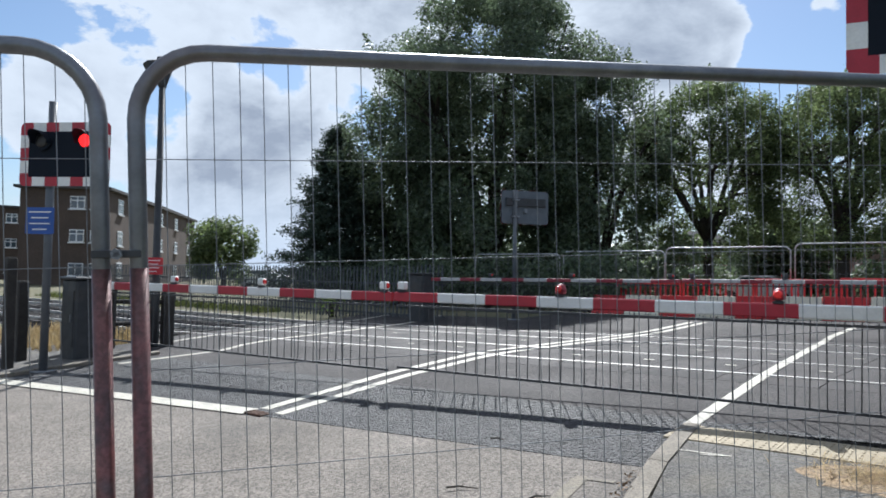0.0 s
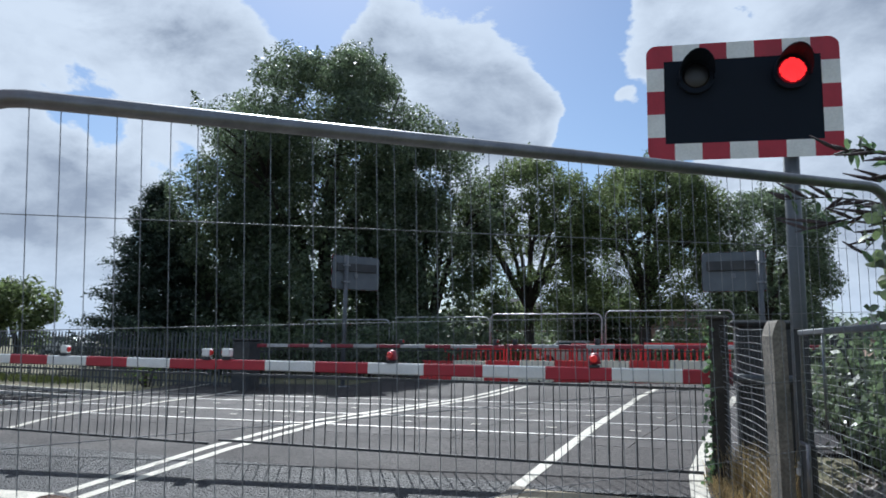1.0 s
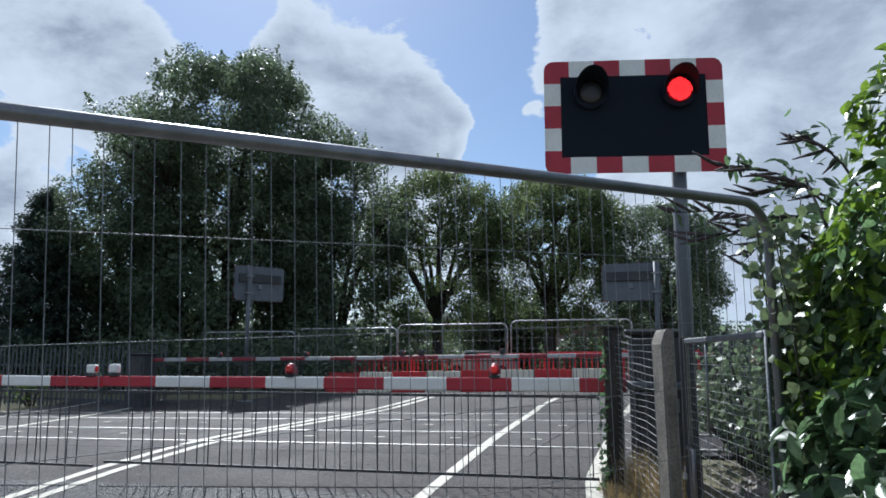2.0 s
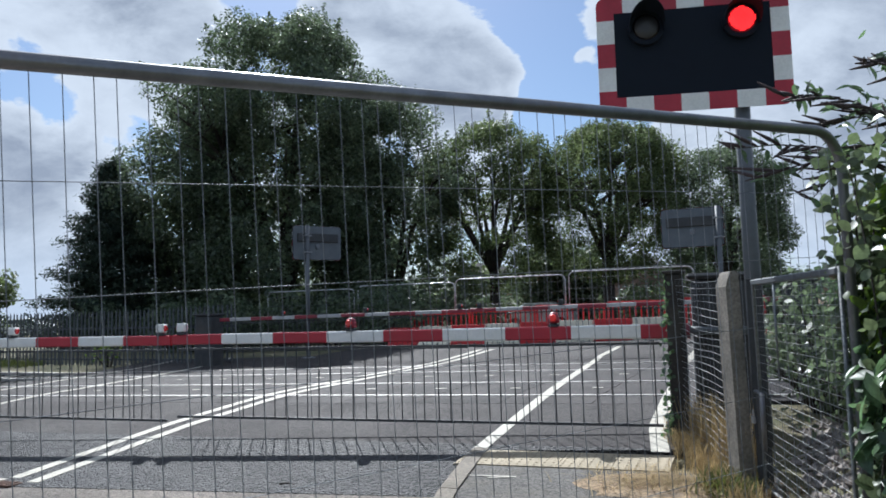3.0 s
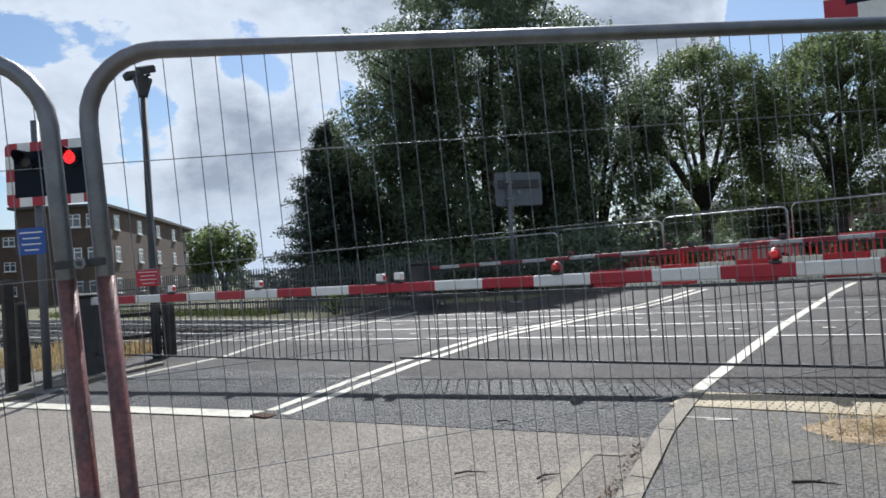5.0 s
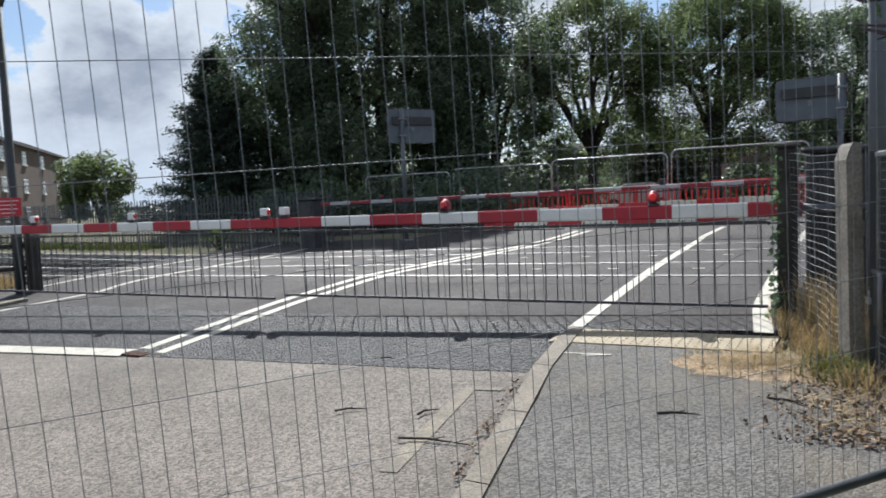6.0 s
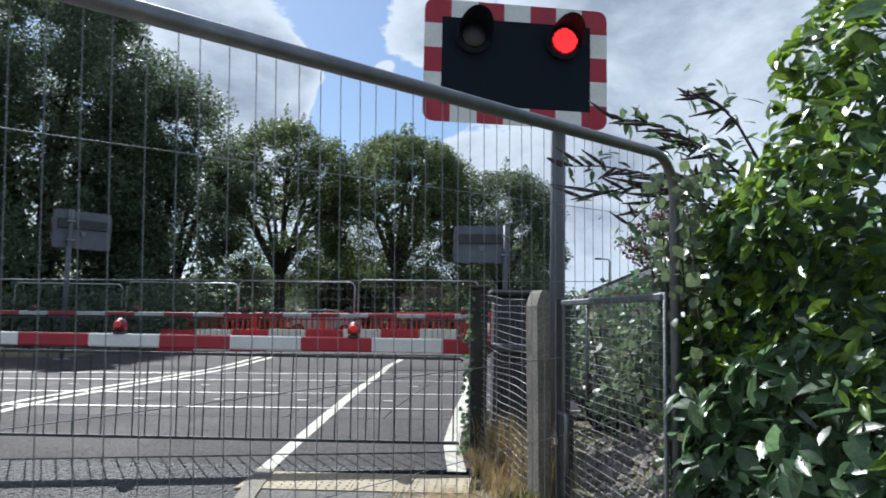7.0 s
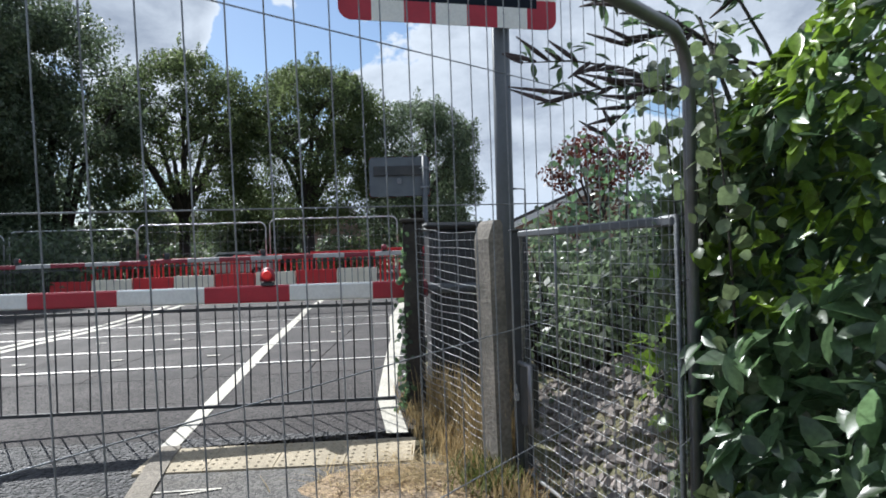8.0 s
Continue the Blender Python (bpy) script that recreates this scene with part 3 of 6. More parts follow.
def fence_pose(s):
    p = Vector((-1.635, 1.06, 2.075)) - f_up * PANEL_H + f_dir * s
    m = Matrix.Identity(4)
    for i in range(3):
        m[i][0], m[i][1], m[i][2], m[i][3] = f_dir[i], f_nor[i], f_up[i], p[i]
    if m.to_3x3().determinant() < 0:
        for i in range(3):
            m[i][1] = -m[i][1]
    return m


HEIGHTS = (1.765, 1.505, 1.25, 0.99, 0.735, 0.48)
mesh_panel("mesh_fence_panel", PANEL_W, PANEL_H, -0.06, TUBE_R, 0.0012, 0.0605, HEIGHTS,
           "galvanised temporary mesh fence panel with bent tube frame", "temporary fence panels", fence_pose(0), (0,), rail_z=0.265)
mesh_panel("mesh_fence_panel", PANEL_W, PANEL_H, -0.06, TUBE_R, 0.0012, 0.0605, HEIGHTS,
           "galvanised temporary mesh fence panel clipped to its neighbour", "temporary fence panels", fence_pose(-PANEL_W - 0.085), (PANEL_W,), rail_z=0.265)
# coupler between the two panels
cp = thing("fence_coupler", "steel coupler clamping two fence uprights together", "clamp", fence_pose(-0.0425))
b = B()
b.box((-0.060, -0.027, 1.526), (0.052, -0.0215, 1.544), c=0.002)
b.box((-0.060, 0.0215, 1.526), (0.052, 0.027, 1.544), c=0.002)
part("clamp_plate", b, DARKM, cp)
b = B()
b.sweep([(0, -0.05, 1.535), (0, 0.05, 1.535)], 0.008, 6)
b.sweep([(0, -0.05, 1.535), (0, -0.04, 1.535)], 0.014, 6)
part("bolt", b, GALV, cp)


def block_foot(m):
    t = thing("concrete_block", "grey concrete block foot under the mesh fence", "fence foot", m, "fence feet")
    b = B()
    b.box((-0.36, -0.115, 0), (0.36, 0.115, 0.13), c=0.02)
    part("block", b, CONC, t)
    for s in (-0.2, 0, 0.2):
        b = B()
        b.sweep([(s, 0, 0.12), (s, 0, 0.133)], 0.028, 10)
        part("socket", b, DARKM, t)


for s in (-0.04, PANEL_W + 0.03):
    q = fence_pose(s).translation
    block_foot(Matrix.Translation((q.x, q.y, gz(q.x, q.y) + verge_drop(q.x, q.y) - 0.06)) @ Matrix.Rotation(radians(-36.8), 4, "Z"))

# ---- level crossing barriers ----


def boom(name, pivot, tip, depth0, depth1, bands, label, lamps, skirt=True, pitch=0.123, drop=0.98, paint=(RED, WHITE)):
    """A barrier arm in red and white bands with lamps on top and a folding bar skirt under it."""
    pivot, tip = Vector(pivot), Vector(tip)
    t = thing(name, label, "barrier", group="barrier arms")
    d = tip - pivot
    L = d.length
    ux = d.normalized()
    uy = Vector((0, 0, 1)).cross(ux).normalized()
    uz = ux.cross(uy)
    m = Matrix.Identity(4)
    for i in range(3):
        m[i][0], m[i][1], m[i][2], m[i][3] = ux[i], uy[i], uz[i], pivot[i]
    t.matrix_basis = m
    cuts = [max(0.0, L - L / bands * k) for k in range(int(math.ceil(bands)), -1, -1)]
    n_cut = len(cuts) - 1
    for k, (a, c) in enumerate(zip(cuts, cuts[1:])):
        b = B()
        h0, h1 = (depth0 + (depth1 - depth0) * v / L for v in (a, c))
        vs, fs = [], []
        for x, h in ((a, h0), (c, h1)):
            vs += [(x, y * 0.028, z * h / 2) for y, z in ((-1, -0.8), (-0.6, -1), (0.6, -1), (1, -0.8), (1, 0.8), (0.6, 1), (-0.6, 1), (-1, 0.8))]
        fs = [(i, i + 8, (i + 1) % 8 + 8, (i + 1) % 8) for i in range(8)] + [tuple(range(7, -1, -1)), tuple(range(8, 16))]
        b.add(vs, [tuple(reversed(f)) for f in fs])
        part("band", b, paint[0] if (n_cut - k) % 2 == 1 else paint[1], t, "red band" if (n_cut - k) % 2 == 1 else "white band")
    for x, lit, face in lamps:
        h = (depth0 + (depth1 - depth0) * x / L) / 2
        b = B()
        b.box((x - 0.045, -0.045, h - 0.004), (x + 0.045, 0.045, h + 0.02), c=0.006)
        b.sweep([(x, 0.0, h + 0.02), (x, 0.0, h + 0.045)], 0.03, 10)
        body = part("boom_lamp", b, DARKM, t, "boom top warning lamp")
        b = B()
        if lit == "plain":
            b.box((x - 0.05, -0.04, h + 0.03), (x + 0.05, 0.04, h + 0.12), c=0.012)
            part("lamp_case", b, WHITE if paint[1] is WHITE else DARKM, body)
            b = B()
            b.sweep([(x + 0.05, 0, h + 0.075), (x + 0.065, 0, h + 0.075)], [0.034, 0.02], 10)
            part("lens", b, LENS_RED, body)
        else:
            b.sweep([(x, 0, h + 0.03), (x, 0, h + 0.075), (x, 0, h + 0.11), (x, 0, h + 0.13)], [0.056, 0.056, 0.042, 0.012], 14)
            part("lamp_case", b, RED_SHADED, body)
            b = B()
            b.sweep([(x, 0.052 * face, h + 0.075), (x, 0.066 * face, h + 0.075)], [0.036, 0.024], 14)
            part("lens", b, LIT_BOOM if lit == "lit" else LENS_RED, body)
    if skirt:
        z1 = -depth1 / 2
        vb = B()
        vb.sweep([(0, 0, z1 - 0.02), (0, 0, -drop)], 0.0062, 5, False)
        bar = vb.mesh("skirt_bar", DARKM)
        n = int((L - 0.3) / pitch)
        for k in range(n):
            part("skirt_bar", bar, None, t, m=Matrix.Translation((0.2 + pitch * k + 0.006 * math.sin(k * 1.9), 0, 0)) @ Matrix.Rotation(0.01 * math.sin(k * 2.1), 4, "Y"))
        for z in (z1 - 0.05, -drop):
            b = B()
            b.box((0.15, -0.012, z - 0.012), (L - 0.05, 0.012, z + 0.012))
            part("skirt_rail", b, DARKM, t)
    return t


# arm by the footway (pivot beside the signal mast) and arm from across the road; they meet over the centre line
JX, JY, SX, SY = -5.69, 6.30, 0.5955, 0.0665   # the meeting point, and one band's length along the arms


def on_arm(k, z):
    return (JX + SX * k, JY + SY * k, z)


boom("crossing_barrier", on_arm(8.53, 1.304), on_arm(0.03, 1.295), 0.125, 0.105, 8.5, "lowered red and white level crossing barrier arm with bar skirt",
     [((8.53 - 6.77) * 0.5992, "lit", 1), ((8.53 - 3.45) * 0.5992, "red", 1), ((8.53 - 0.2) * 0.5992, "plain", 1)], drop=0.80)
boom("crossing_barrier", on_arm(-10.2, 1.29), on_arm(-0.03, 1.29), 0.12, 0.105, 10.17, "lowered red and white barrier arm from across the road",
     [(10.17 * 0.6 - 6.6 * 0.6, "plain", -1), (10.17 * 0.6 - 3.6 * 0.6, "plain", -1), (10.17 * 0.6 - 0.22 * 0.6, "plain", -1)], drop=0.84)
# Far arms take the darkened paints, as their shaded sides face the camera.
boom("crossing_barrier", (0.4, 15.5, 1.60), (-5.8, 15.25, 1.53), 0.09, 0.08, 10.5, "lowered barrier arm on the far side of the crossing",
     [(1.9, "red", -1), (4.2, "plain", -1), (6.0, "plain", -1)], drop=0.8, paint=(RED_SHADED, WHITE_SHADED))
boom("crossing_barrier", (-12.6, 15.1, 1.45), (-5.84, 15.25, 1.52), 0.09, 0.08, 10.5, "lowered barrier arm beyond the tracks",
     [(1.9, "plain", -1), (4.2, "plain", -1), (6.55, "plain", -1)], drop=0.8, paint=(RED_SHADED, WHITE_SHADED))


def barrier_machine(x, y, turn, label):
    z = gz(x, y) + verge_drop(x, y)
    t = thing("barrier_machine", label, "barrier machine", Matrix.Translation((x, y, z)) @ Matrix.Rotation(radians(turn), 4, "Z"), "barrier machines")
    b = B()
    b.box((-0.26, -0.24, 0), (0.26, 0.24, 1.32), c=0.03)
    part("cabinet", b, DARKM, t)
    b = B()
    b.box((-0.30, -0.28, 1.32), (0.30, 0.28, 1.37), c=0.02)
    part("lid", b, DARKM, t)
    b = B()
    b.box((-0.2, -0.255, 0.25), (0.2, -0.24, 1.15), c=0.004)
    door = part("door", b, DARKM, t)
    b = B()
    b.box((0.12, -0.275, 0.65), (0.15, -0.255, 0.77), c=0.004)
    part("handle", b, GALV, door)


barrier_machine(-0.25, 7.22, 6, "dark grey barrier machine cabinet behind the mesh")
# counterweight arm that carries the boom on its machine
t = thing("boom_carrier", "dull steel arm carrying the boom on its machine", "barrier arm")
a0, a1 = Vector(on_arm(8.53, 1.304)), Vector(on_arm(9.6, 1.30))
b = B()
b.sweep([a0, a0.lerp(a1, 0.3), a1], [0.045, 0.035, 0.035], 8)
part("arm", b, GREYBOX, t)
# Added stub stands in for the boom's red carrying on behind the mesh.
b = B()
b.sweep([a0.lerp(a1, 0.02), a0.lerp(a1, 0.16)], 0.065, 10)
part("clamp", b, RED_SHADED, t, "dark red stub in line with the boom")
barrier_machine(-11.9, 5.60, 0, "dark barrier machine cabinet across the road")
barrier_machine(0.75, 15.5, 0, "dark barrier machine cabinet beyond the tracks")
barrier_machine(-12.95, 15.1, 0, "dark barrier machine cabinet beyond the tracks")


def wigwag(m, mast_x, mast_z, label, lit, post_top=0.0, group="crossing signals"):
    """Twin lamp crossing signal: black board with a red and white border on a mast. It faces -y; its origin is the board's bottom left."""
    W, H, bw = 1.385, 0.915, 0.13
    t = thing("crossing_signal", label, "signal", m, group)
    turn = Matrix.Translation((W / 2, 0, H / 2)) @ Matrix.Rotation(radians(90), 4, "X")
    b = B()
    b.prism(rounded(W - 0.01, H - 0.01, 0.075), -0.02, 0.0, turn)
    part("backboard", b, BLACK, t)
    # border blocks
    nx = 7
    for side in (0, 1):
        for k in range(nx):
            a0, a1 = W * k / nx, W * (k + 1) / nx
            z0, z1 = (0, bw) if side == 0 else (H - bw, H)
            ol = [(a0, z0), (a1, z0), (a1, z1), (a0, z1)]
            if k in (0, nx - 1):
                r = 0.075
                cx, cz = (r if k == 0 else W - r), (r if side == 0 else H - r)
                arc = [(cx + r * math.cos(q) * (-1 if k == 0 else 1), cz + r * math.sin(q) * (-1 if side == 0 else 1)) for q in (math.pi / 2 * j / 5 for j in range(6))]
                far_x = a1 if k == 0 else a0
                far_z = z1 if side == 0 else z0
                sgn_x, sgn_z = (a0 if k == 0 else a1), (z0 if side == 0 else z1)
                ol = [(sgn_x, far_z)] + arc + [(far_x, sgn_z), (far_x, far_z)]
                area = sum(p[0] * q[1] - q[0] * p[1] for p, q in zip(ol, ol[1:] + ol[:1]))
                if area < 0:
                    ol.reverse()
            b = B()
            b.prism([(x - W / 2, z - H / 2) for x, z in ol], 0.0, 0.004, turn)
            part("border_block", b, RED if k % 2 == 0 else WHITE, t)
        fifth = H / 5
        for z0, z1, red in ((bw, fifth, True), (fifth, 2 * fifth, False), (2 * fifth, 3 * fifth, True), (3 * fifth, 4 * fifth, False), (4 * fifth, H - bw, True)):
            x0, x1 = (0, bw) if side == 0 else (W - bw, W)
            b = B()
            b.prism([(x - W / 2, z - H / 2) for x, z in ((x0, z0), (x1, z0), (x1, z1), (x0, z1))], 0.0, 0.004, turn)
            part("border_block", b, RED if red else WHITE, t)
    for i, x in enumerate((0.36, 1.04)):
        z = 0.645
        b = B()
        b.sweep([(x, -0.004, z), (x, -0.05, z)], 0.135, 20)
        lamp = part("lamp", b, BLACK, t)
        b = B()
        b.sweep([(x, -0.05, z), (x, -0.062, z), (x, -0.068, z)], [0.10, 0.085, 0.03], 20)
        part("lens", b, LIT_BASE if i == lit else LENS_OFF, lamp, "lit red lens" if i == lit else "unlit dark lens")
        if i == lit:
            b = B()
            for gi in range(-6, 7):
                for gj in range(-6, 7):
                    if gi * gi + gj * gj < 39:
                        dx, dz = x + gi * 0.0145, z + gj * 0.0145
                        b.box((dx - 0.0047, -0.073, dz - 0.0047), (dx + 0.0047, -0.060, dz + 0.0047))
            part("diodes", b, LIT, lamp, "grid of lit red diodes")
        b = B()
        hood = [(x + 0.125 * math.cos(q), z + 0.125 * math.sin(q)) for q in (radians(-20 + 220 * k / 14) for k in range(15))]
        vs = []
        for k, (hx, hz) in enumerate(hood):
            reach = 0.08 + 0.15 * max(0.0, math.sin(radians(-20 + 220 * k / 14)))
            for off in (0.0, 0.006):
                fx, fz = x + (hx - x) * (1 + off * 8), z + (hz - z) * (1 + off * 8)
                vs += [(fx, -0.045, fz), (fx, -0.045 - reach, fz)]
        fs = []
        for k in range(14):
            o = 4 * k
            fs += [(o, o + 1, o + 5, o + 4), (o + 2, o + 6, o + 7, o + 3), (o + 1, o + 3, o + 7, o + 5)]
        b.add(vs, fs)
        part("hood", b, BLACK, lamp)
    b = B()
    b.sweep([(mast_x, 0.09, mast_z), (mast_x, 0.09, H + post_top)], 0.057, 14)
    part("mast", b, GREYBOX, t)
    for z in (0.2, 0.64):
        b = B()
        b.box((mast_x - 0.10, 0.024, z - 0.02), (mast_x + 0.10, 0.155, z + 0.02), c=0.004)
        part("bracket", b, GALV_OLD, t)
    b = B()
    b.prism(rounded(W - 0.03, H - 0.03, 0.07), -0.032, -0.0205, turn)
    part("back_cover", b, SIGNBACK, t, "plain grey back of the board")
    b = B()
    b.box((0.12, 0.034, 0.48), (W - 0.12, 0.10, 0.70), c=0.01)
    part("lamp_housing", b, DARKM, t)
    b = B()
    b.box((W / 2 - 0.05, 0.034, 0.30), (W / 2 + 0.05, 0.075, 0.42), c=0.006)
    part("terminal_box", b, GALV, t)
    b = B()
    b.box((mast_x - 0.14, -0.05, mast_z), (mast_x + 0.14, 0.23, mast_z + 0.03), c=0.006)
    part("base_plate", b, GALV_OLD, t)
    return t


sig_m = Matrix.Translation((-0.965, 5.745, 2.958)) @ Matrix.Rotation(radians(14.7), 4, "Z")
sx, sy = -0.946 + 1.04 * math.cos(radians(14.7)), 5.751 + 1.04 * math.sin(radians(14.7)) + 0.09
wigwag(sig_m, 1.04, gz(sx, sy) + verge_drop(sx, sy) - 2.99, "crossing signal with red and white border, one red lamp lit", 1)
lm = Matrix.Translation((-11.30, 4.35, 2.72)) @ Matrix.Rotation(radians(32), 4, "Z")
wigwag(lm, 0.42, gz(-11.3, 4.7) - 2.72, "crossing signal across the road, one red lamp lit", 1, 0.32)
# signals of the far side, seen from behind
for (bx, by, bz, turn, mx) in ((-0.62, 18.0, 2.85, 180, 0.12), (-10.35, 17.3, 2.97, 236, 1.0)):
    zz = gz(bx, by) - 0.05
    wigwag(Matrix.Translation((bx, by, bz)) @ Matrix.Rotation(radians(turn), 4, "Z"), mx, zz - bz, "grey back of a crossing signal facing the other way", 1)

# ---- boundary fence, gate and posts beside the footway ----


def concrete_post(x, y, h, lean, label):
    z = gz(x, y) + verge_drop(x, y)
    t = thing("concrete_post", label, "fence post", Matrix.Translation((x, y, z)) @ Matrix.Rotation(radians(lean), 4, "Y") @ Matrix.Rotation(radians(25), 4, "Z"), "boundary posts")
    b = B()
    w, d = 0.045, 0.082
    ol = [(-w, 0), (-w, h - 0.10)] + [(-w + 2 * w * k / 6, h - 0.10 + 0.10 * math.sin(math.pi / 2 * min(1, k / 3.2))) for k in range(1, 6)] + [(w, h - 0.02), (w, 0)]
    vs = [(px, s * d, pz) for s in (-1, 1) for px, pz in ol]
    n = len(ol)
    b.add(vs, [tuple(range(n)), tuple(reversed(range(n, 2 * n)))] + [(k, n + k, n + (k + 1) % n, (k + 1) % n) for k in range(n)])
    part("shaft", b, CONC, t)
    for hz in (0.35, 0.75, 1.15):
        b = B()
        b.sweep([(w, 0, hz), (w + 0.012, 0, hz)], 0.012, 8)
        part("bolt", b, GALV_OLD, t)
    return t


concrete_post(-0.11, 5.47, 1.42, -1.0, "weathered grey concrete fence post with rounded top")
NP, FP = Vector((-0.15, 5.53, 0)), Vector((-0.60, 6.74, 0))
NP.z, FP.z = gz(NP.x, NP.y), gz(FP.x, FP.y)

# dark far post with ivy
t = thing("timber_post", "dark timber fence post overgrown with ivy", "fence post", Matrix.Translation((FP.x, FP.y, FP.z - 0.05)), "boundary posts")
b = B()
b.box((-0.07, -0.07, 0), (0.07, 0.07, 1.40), c=0.012)
part("shaft", b, TIMBER, t)
b = B()
b.box((-0.09, -0.09, 1.40), (0.09, 0.09, 1.43), c=0.01)
part("cap", b, TIMBER, t)


def welded_mesh(a, c, low, high, dv, dh, r, label, wob=0.0, top=True, material=None):
    """A sheet of wire mesh between two posts, following the ground."""
    t = thing("wire_mesh_panel", label, "fence panel", group="boundary mesh")
    a, c = Vector(a), Vector(c)
    L = (c - a).length
    d = (c - a) / L
    side = Vector((-d.y, d.x, 0)).normalized()
    n = int(L / dv)
    for k in range(n + 1):
        x = L * k / n
        b = B()
        pts = [a + d * x + Vector((0, 0, low + (high - low) * q / 4)) + side * wob * math.sin(3.1 * x / L * math.pi + q) for q in range(5)]
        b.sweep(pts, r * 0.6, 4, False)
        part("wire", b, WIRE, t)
    m = int((high - low) / dh)
    for k in range(m + 1):
        z = low + (high - low) * k / m
        b = B()
        pts = [a + d * L * q / 6 + Vector((0, 0, z + wob * 0.5 * math.sin(q * 1.3 + k * 0.8))) + side * wob * math.sin(3.1 * q / 6 * math.pi + (z - low) * 3) for q in range(7)]
        b.sweep(pts, r, 4, False)
        # A paler steel on level wires puts the light they catch into colour.
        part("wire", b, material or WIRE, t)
    return t


welded_mesh(NP, FP, 0.02, 1.30, 0.075, 0.05, 0.0019, "sagging galvanised wire mesh between posts", 0.018, material=MESHWIRE)

# gate of mesh in a tube frame, hung beside the concrete post
GA, GB = Vector((0.02, 5.34, 0)), Vector((0.385, 3.87, 0))
g_len = (GB - GA).length
g_m = Matrix.Translation((GA.x, GA.y, gz(GA.x, GA.y))) @ Matrix.Rotation(math.atan2(GB.y - GA.y, GB.x - GA.x), 4, "Z")
gate = thing("mesh_gate", "galvanised mesh gate closed beside the concrete post", "gate", g_m)
G_LO, G_HI = 0.05, 1.29
b = B()
b.sweep([(0.03, 0, G_LO), (0.03, 0, G_HI), (g_len, 0, G_HI + 0.02), (g_len, 0, G_LO), (0.03, 0, G_LO)], 0.010, 10)
part("gate_frame", b, GALV_OLD, gate)
b = B()
b.box((0.03, -0.02, G_HI - 0.012), (g_len, 0.016, G_HI + 0.022), c=0.006)
part("top_rail", b, GREYBOX, gate)
vb, hb = B(), B()
vb.sweep([(0, 0, G_LO), (0, 0, G_HI)], 0.0009, 4, False)
hb.sweep([(0.03, 0, 0), (g_len, 0, 0)], 0.0013, 4, False)
# Gate's level wires paler than its uprights: caught light put into the steel.
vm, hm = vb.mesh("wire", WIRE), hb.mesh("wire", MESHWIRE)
k = 0.08
while k < g_len:
    part("wire", vm, None, gate, m=Matrix.Translation((k, 0, 0)))
    k += 0.05
k = G_LO + 0.05
while k < G_HI:
    part("wire", hm, None, gate, m=Matrix.Translation((0, 0, k)))
    k += 0.05
b = B()
b.box((0.04, -0.03, 0.30), (0.16, 0.03, 0.62), c=0.008)
lock = part("lock_case", b, DARKM, gate)
b = B()
b.sweep([(0.04, -0.028, 0.62), (0.19, -0.028, 0.62), (0.19, -0.028, 0.28)], 0.014, 8)
part("latch_bar", b, GALV, gate)
b = B()
b.box((0.022, -0.062, 0.425), (0.062, -0.040, 0.468), c=0.005)
b.sweep([(0.030, -0.051, 0.466), (0.030, -0.051, 0.495), (0.042, -0.051, 0.507), (0.054, -0.051, 0.495), (0.054, -0.051, 0.466)], 0.004, 6)
part("padlock", b, MESHWIRE, lock, "pale metal padlock")
b = B()
b.sweep([(g_len * 0.33, -0.005, 0.75), (g_len * 0.33, -0.005, G_HI)], 0.007, 6)
part("stay_bar", b, GALV, gate)
# dark gate post beside the concrete one
t = thing("gate_post", "dark grey square steel gate post", "fence post", Matrix.Translation((0.03, 5.44, gz(0, 5.4) - 0.05)))
b = B()
b.box((-0.045, -0.045, 0), (0.045, 0.045, 1.36), c=0.006)
part("shaft", b, DARKM, t)
b = B()
b.box((-0.05, -0.05, 1.36), (0.05, 0.05, 1.372), c=0.004)
part("cap", b, DARKM, t)

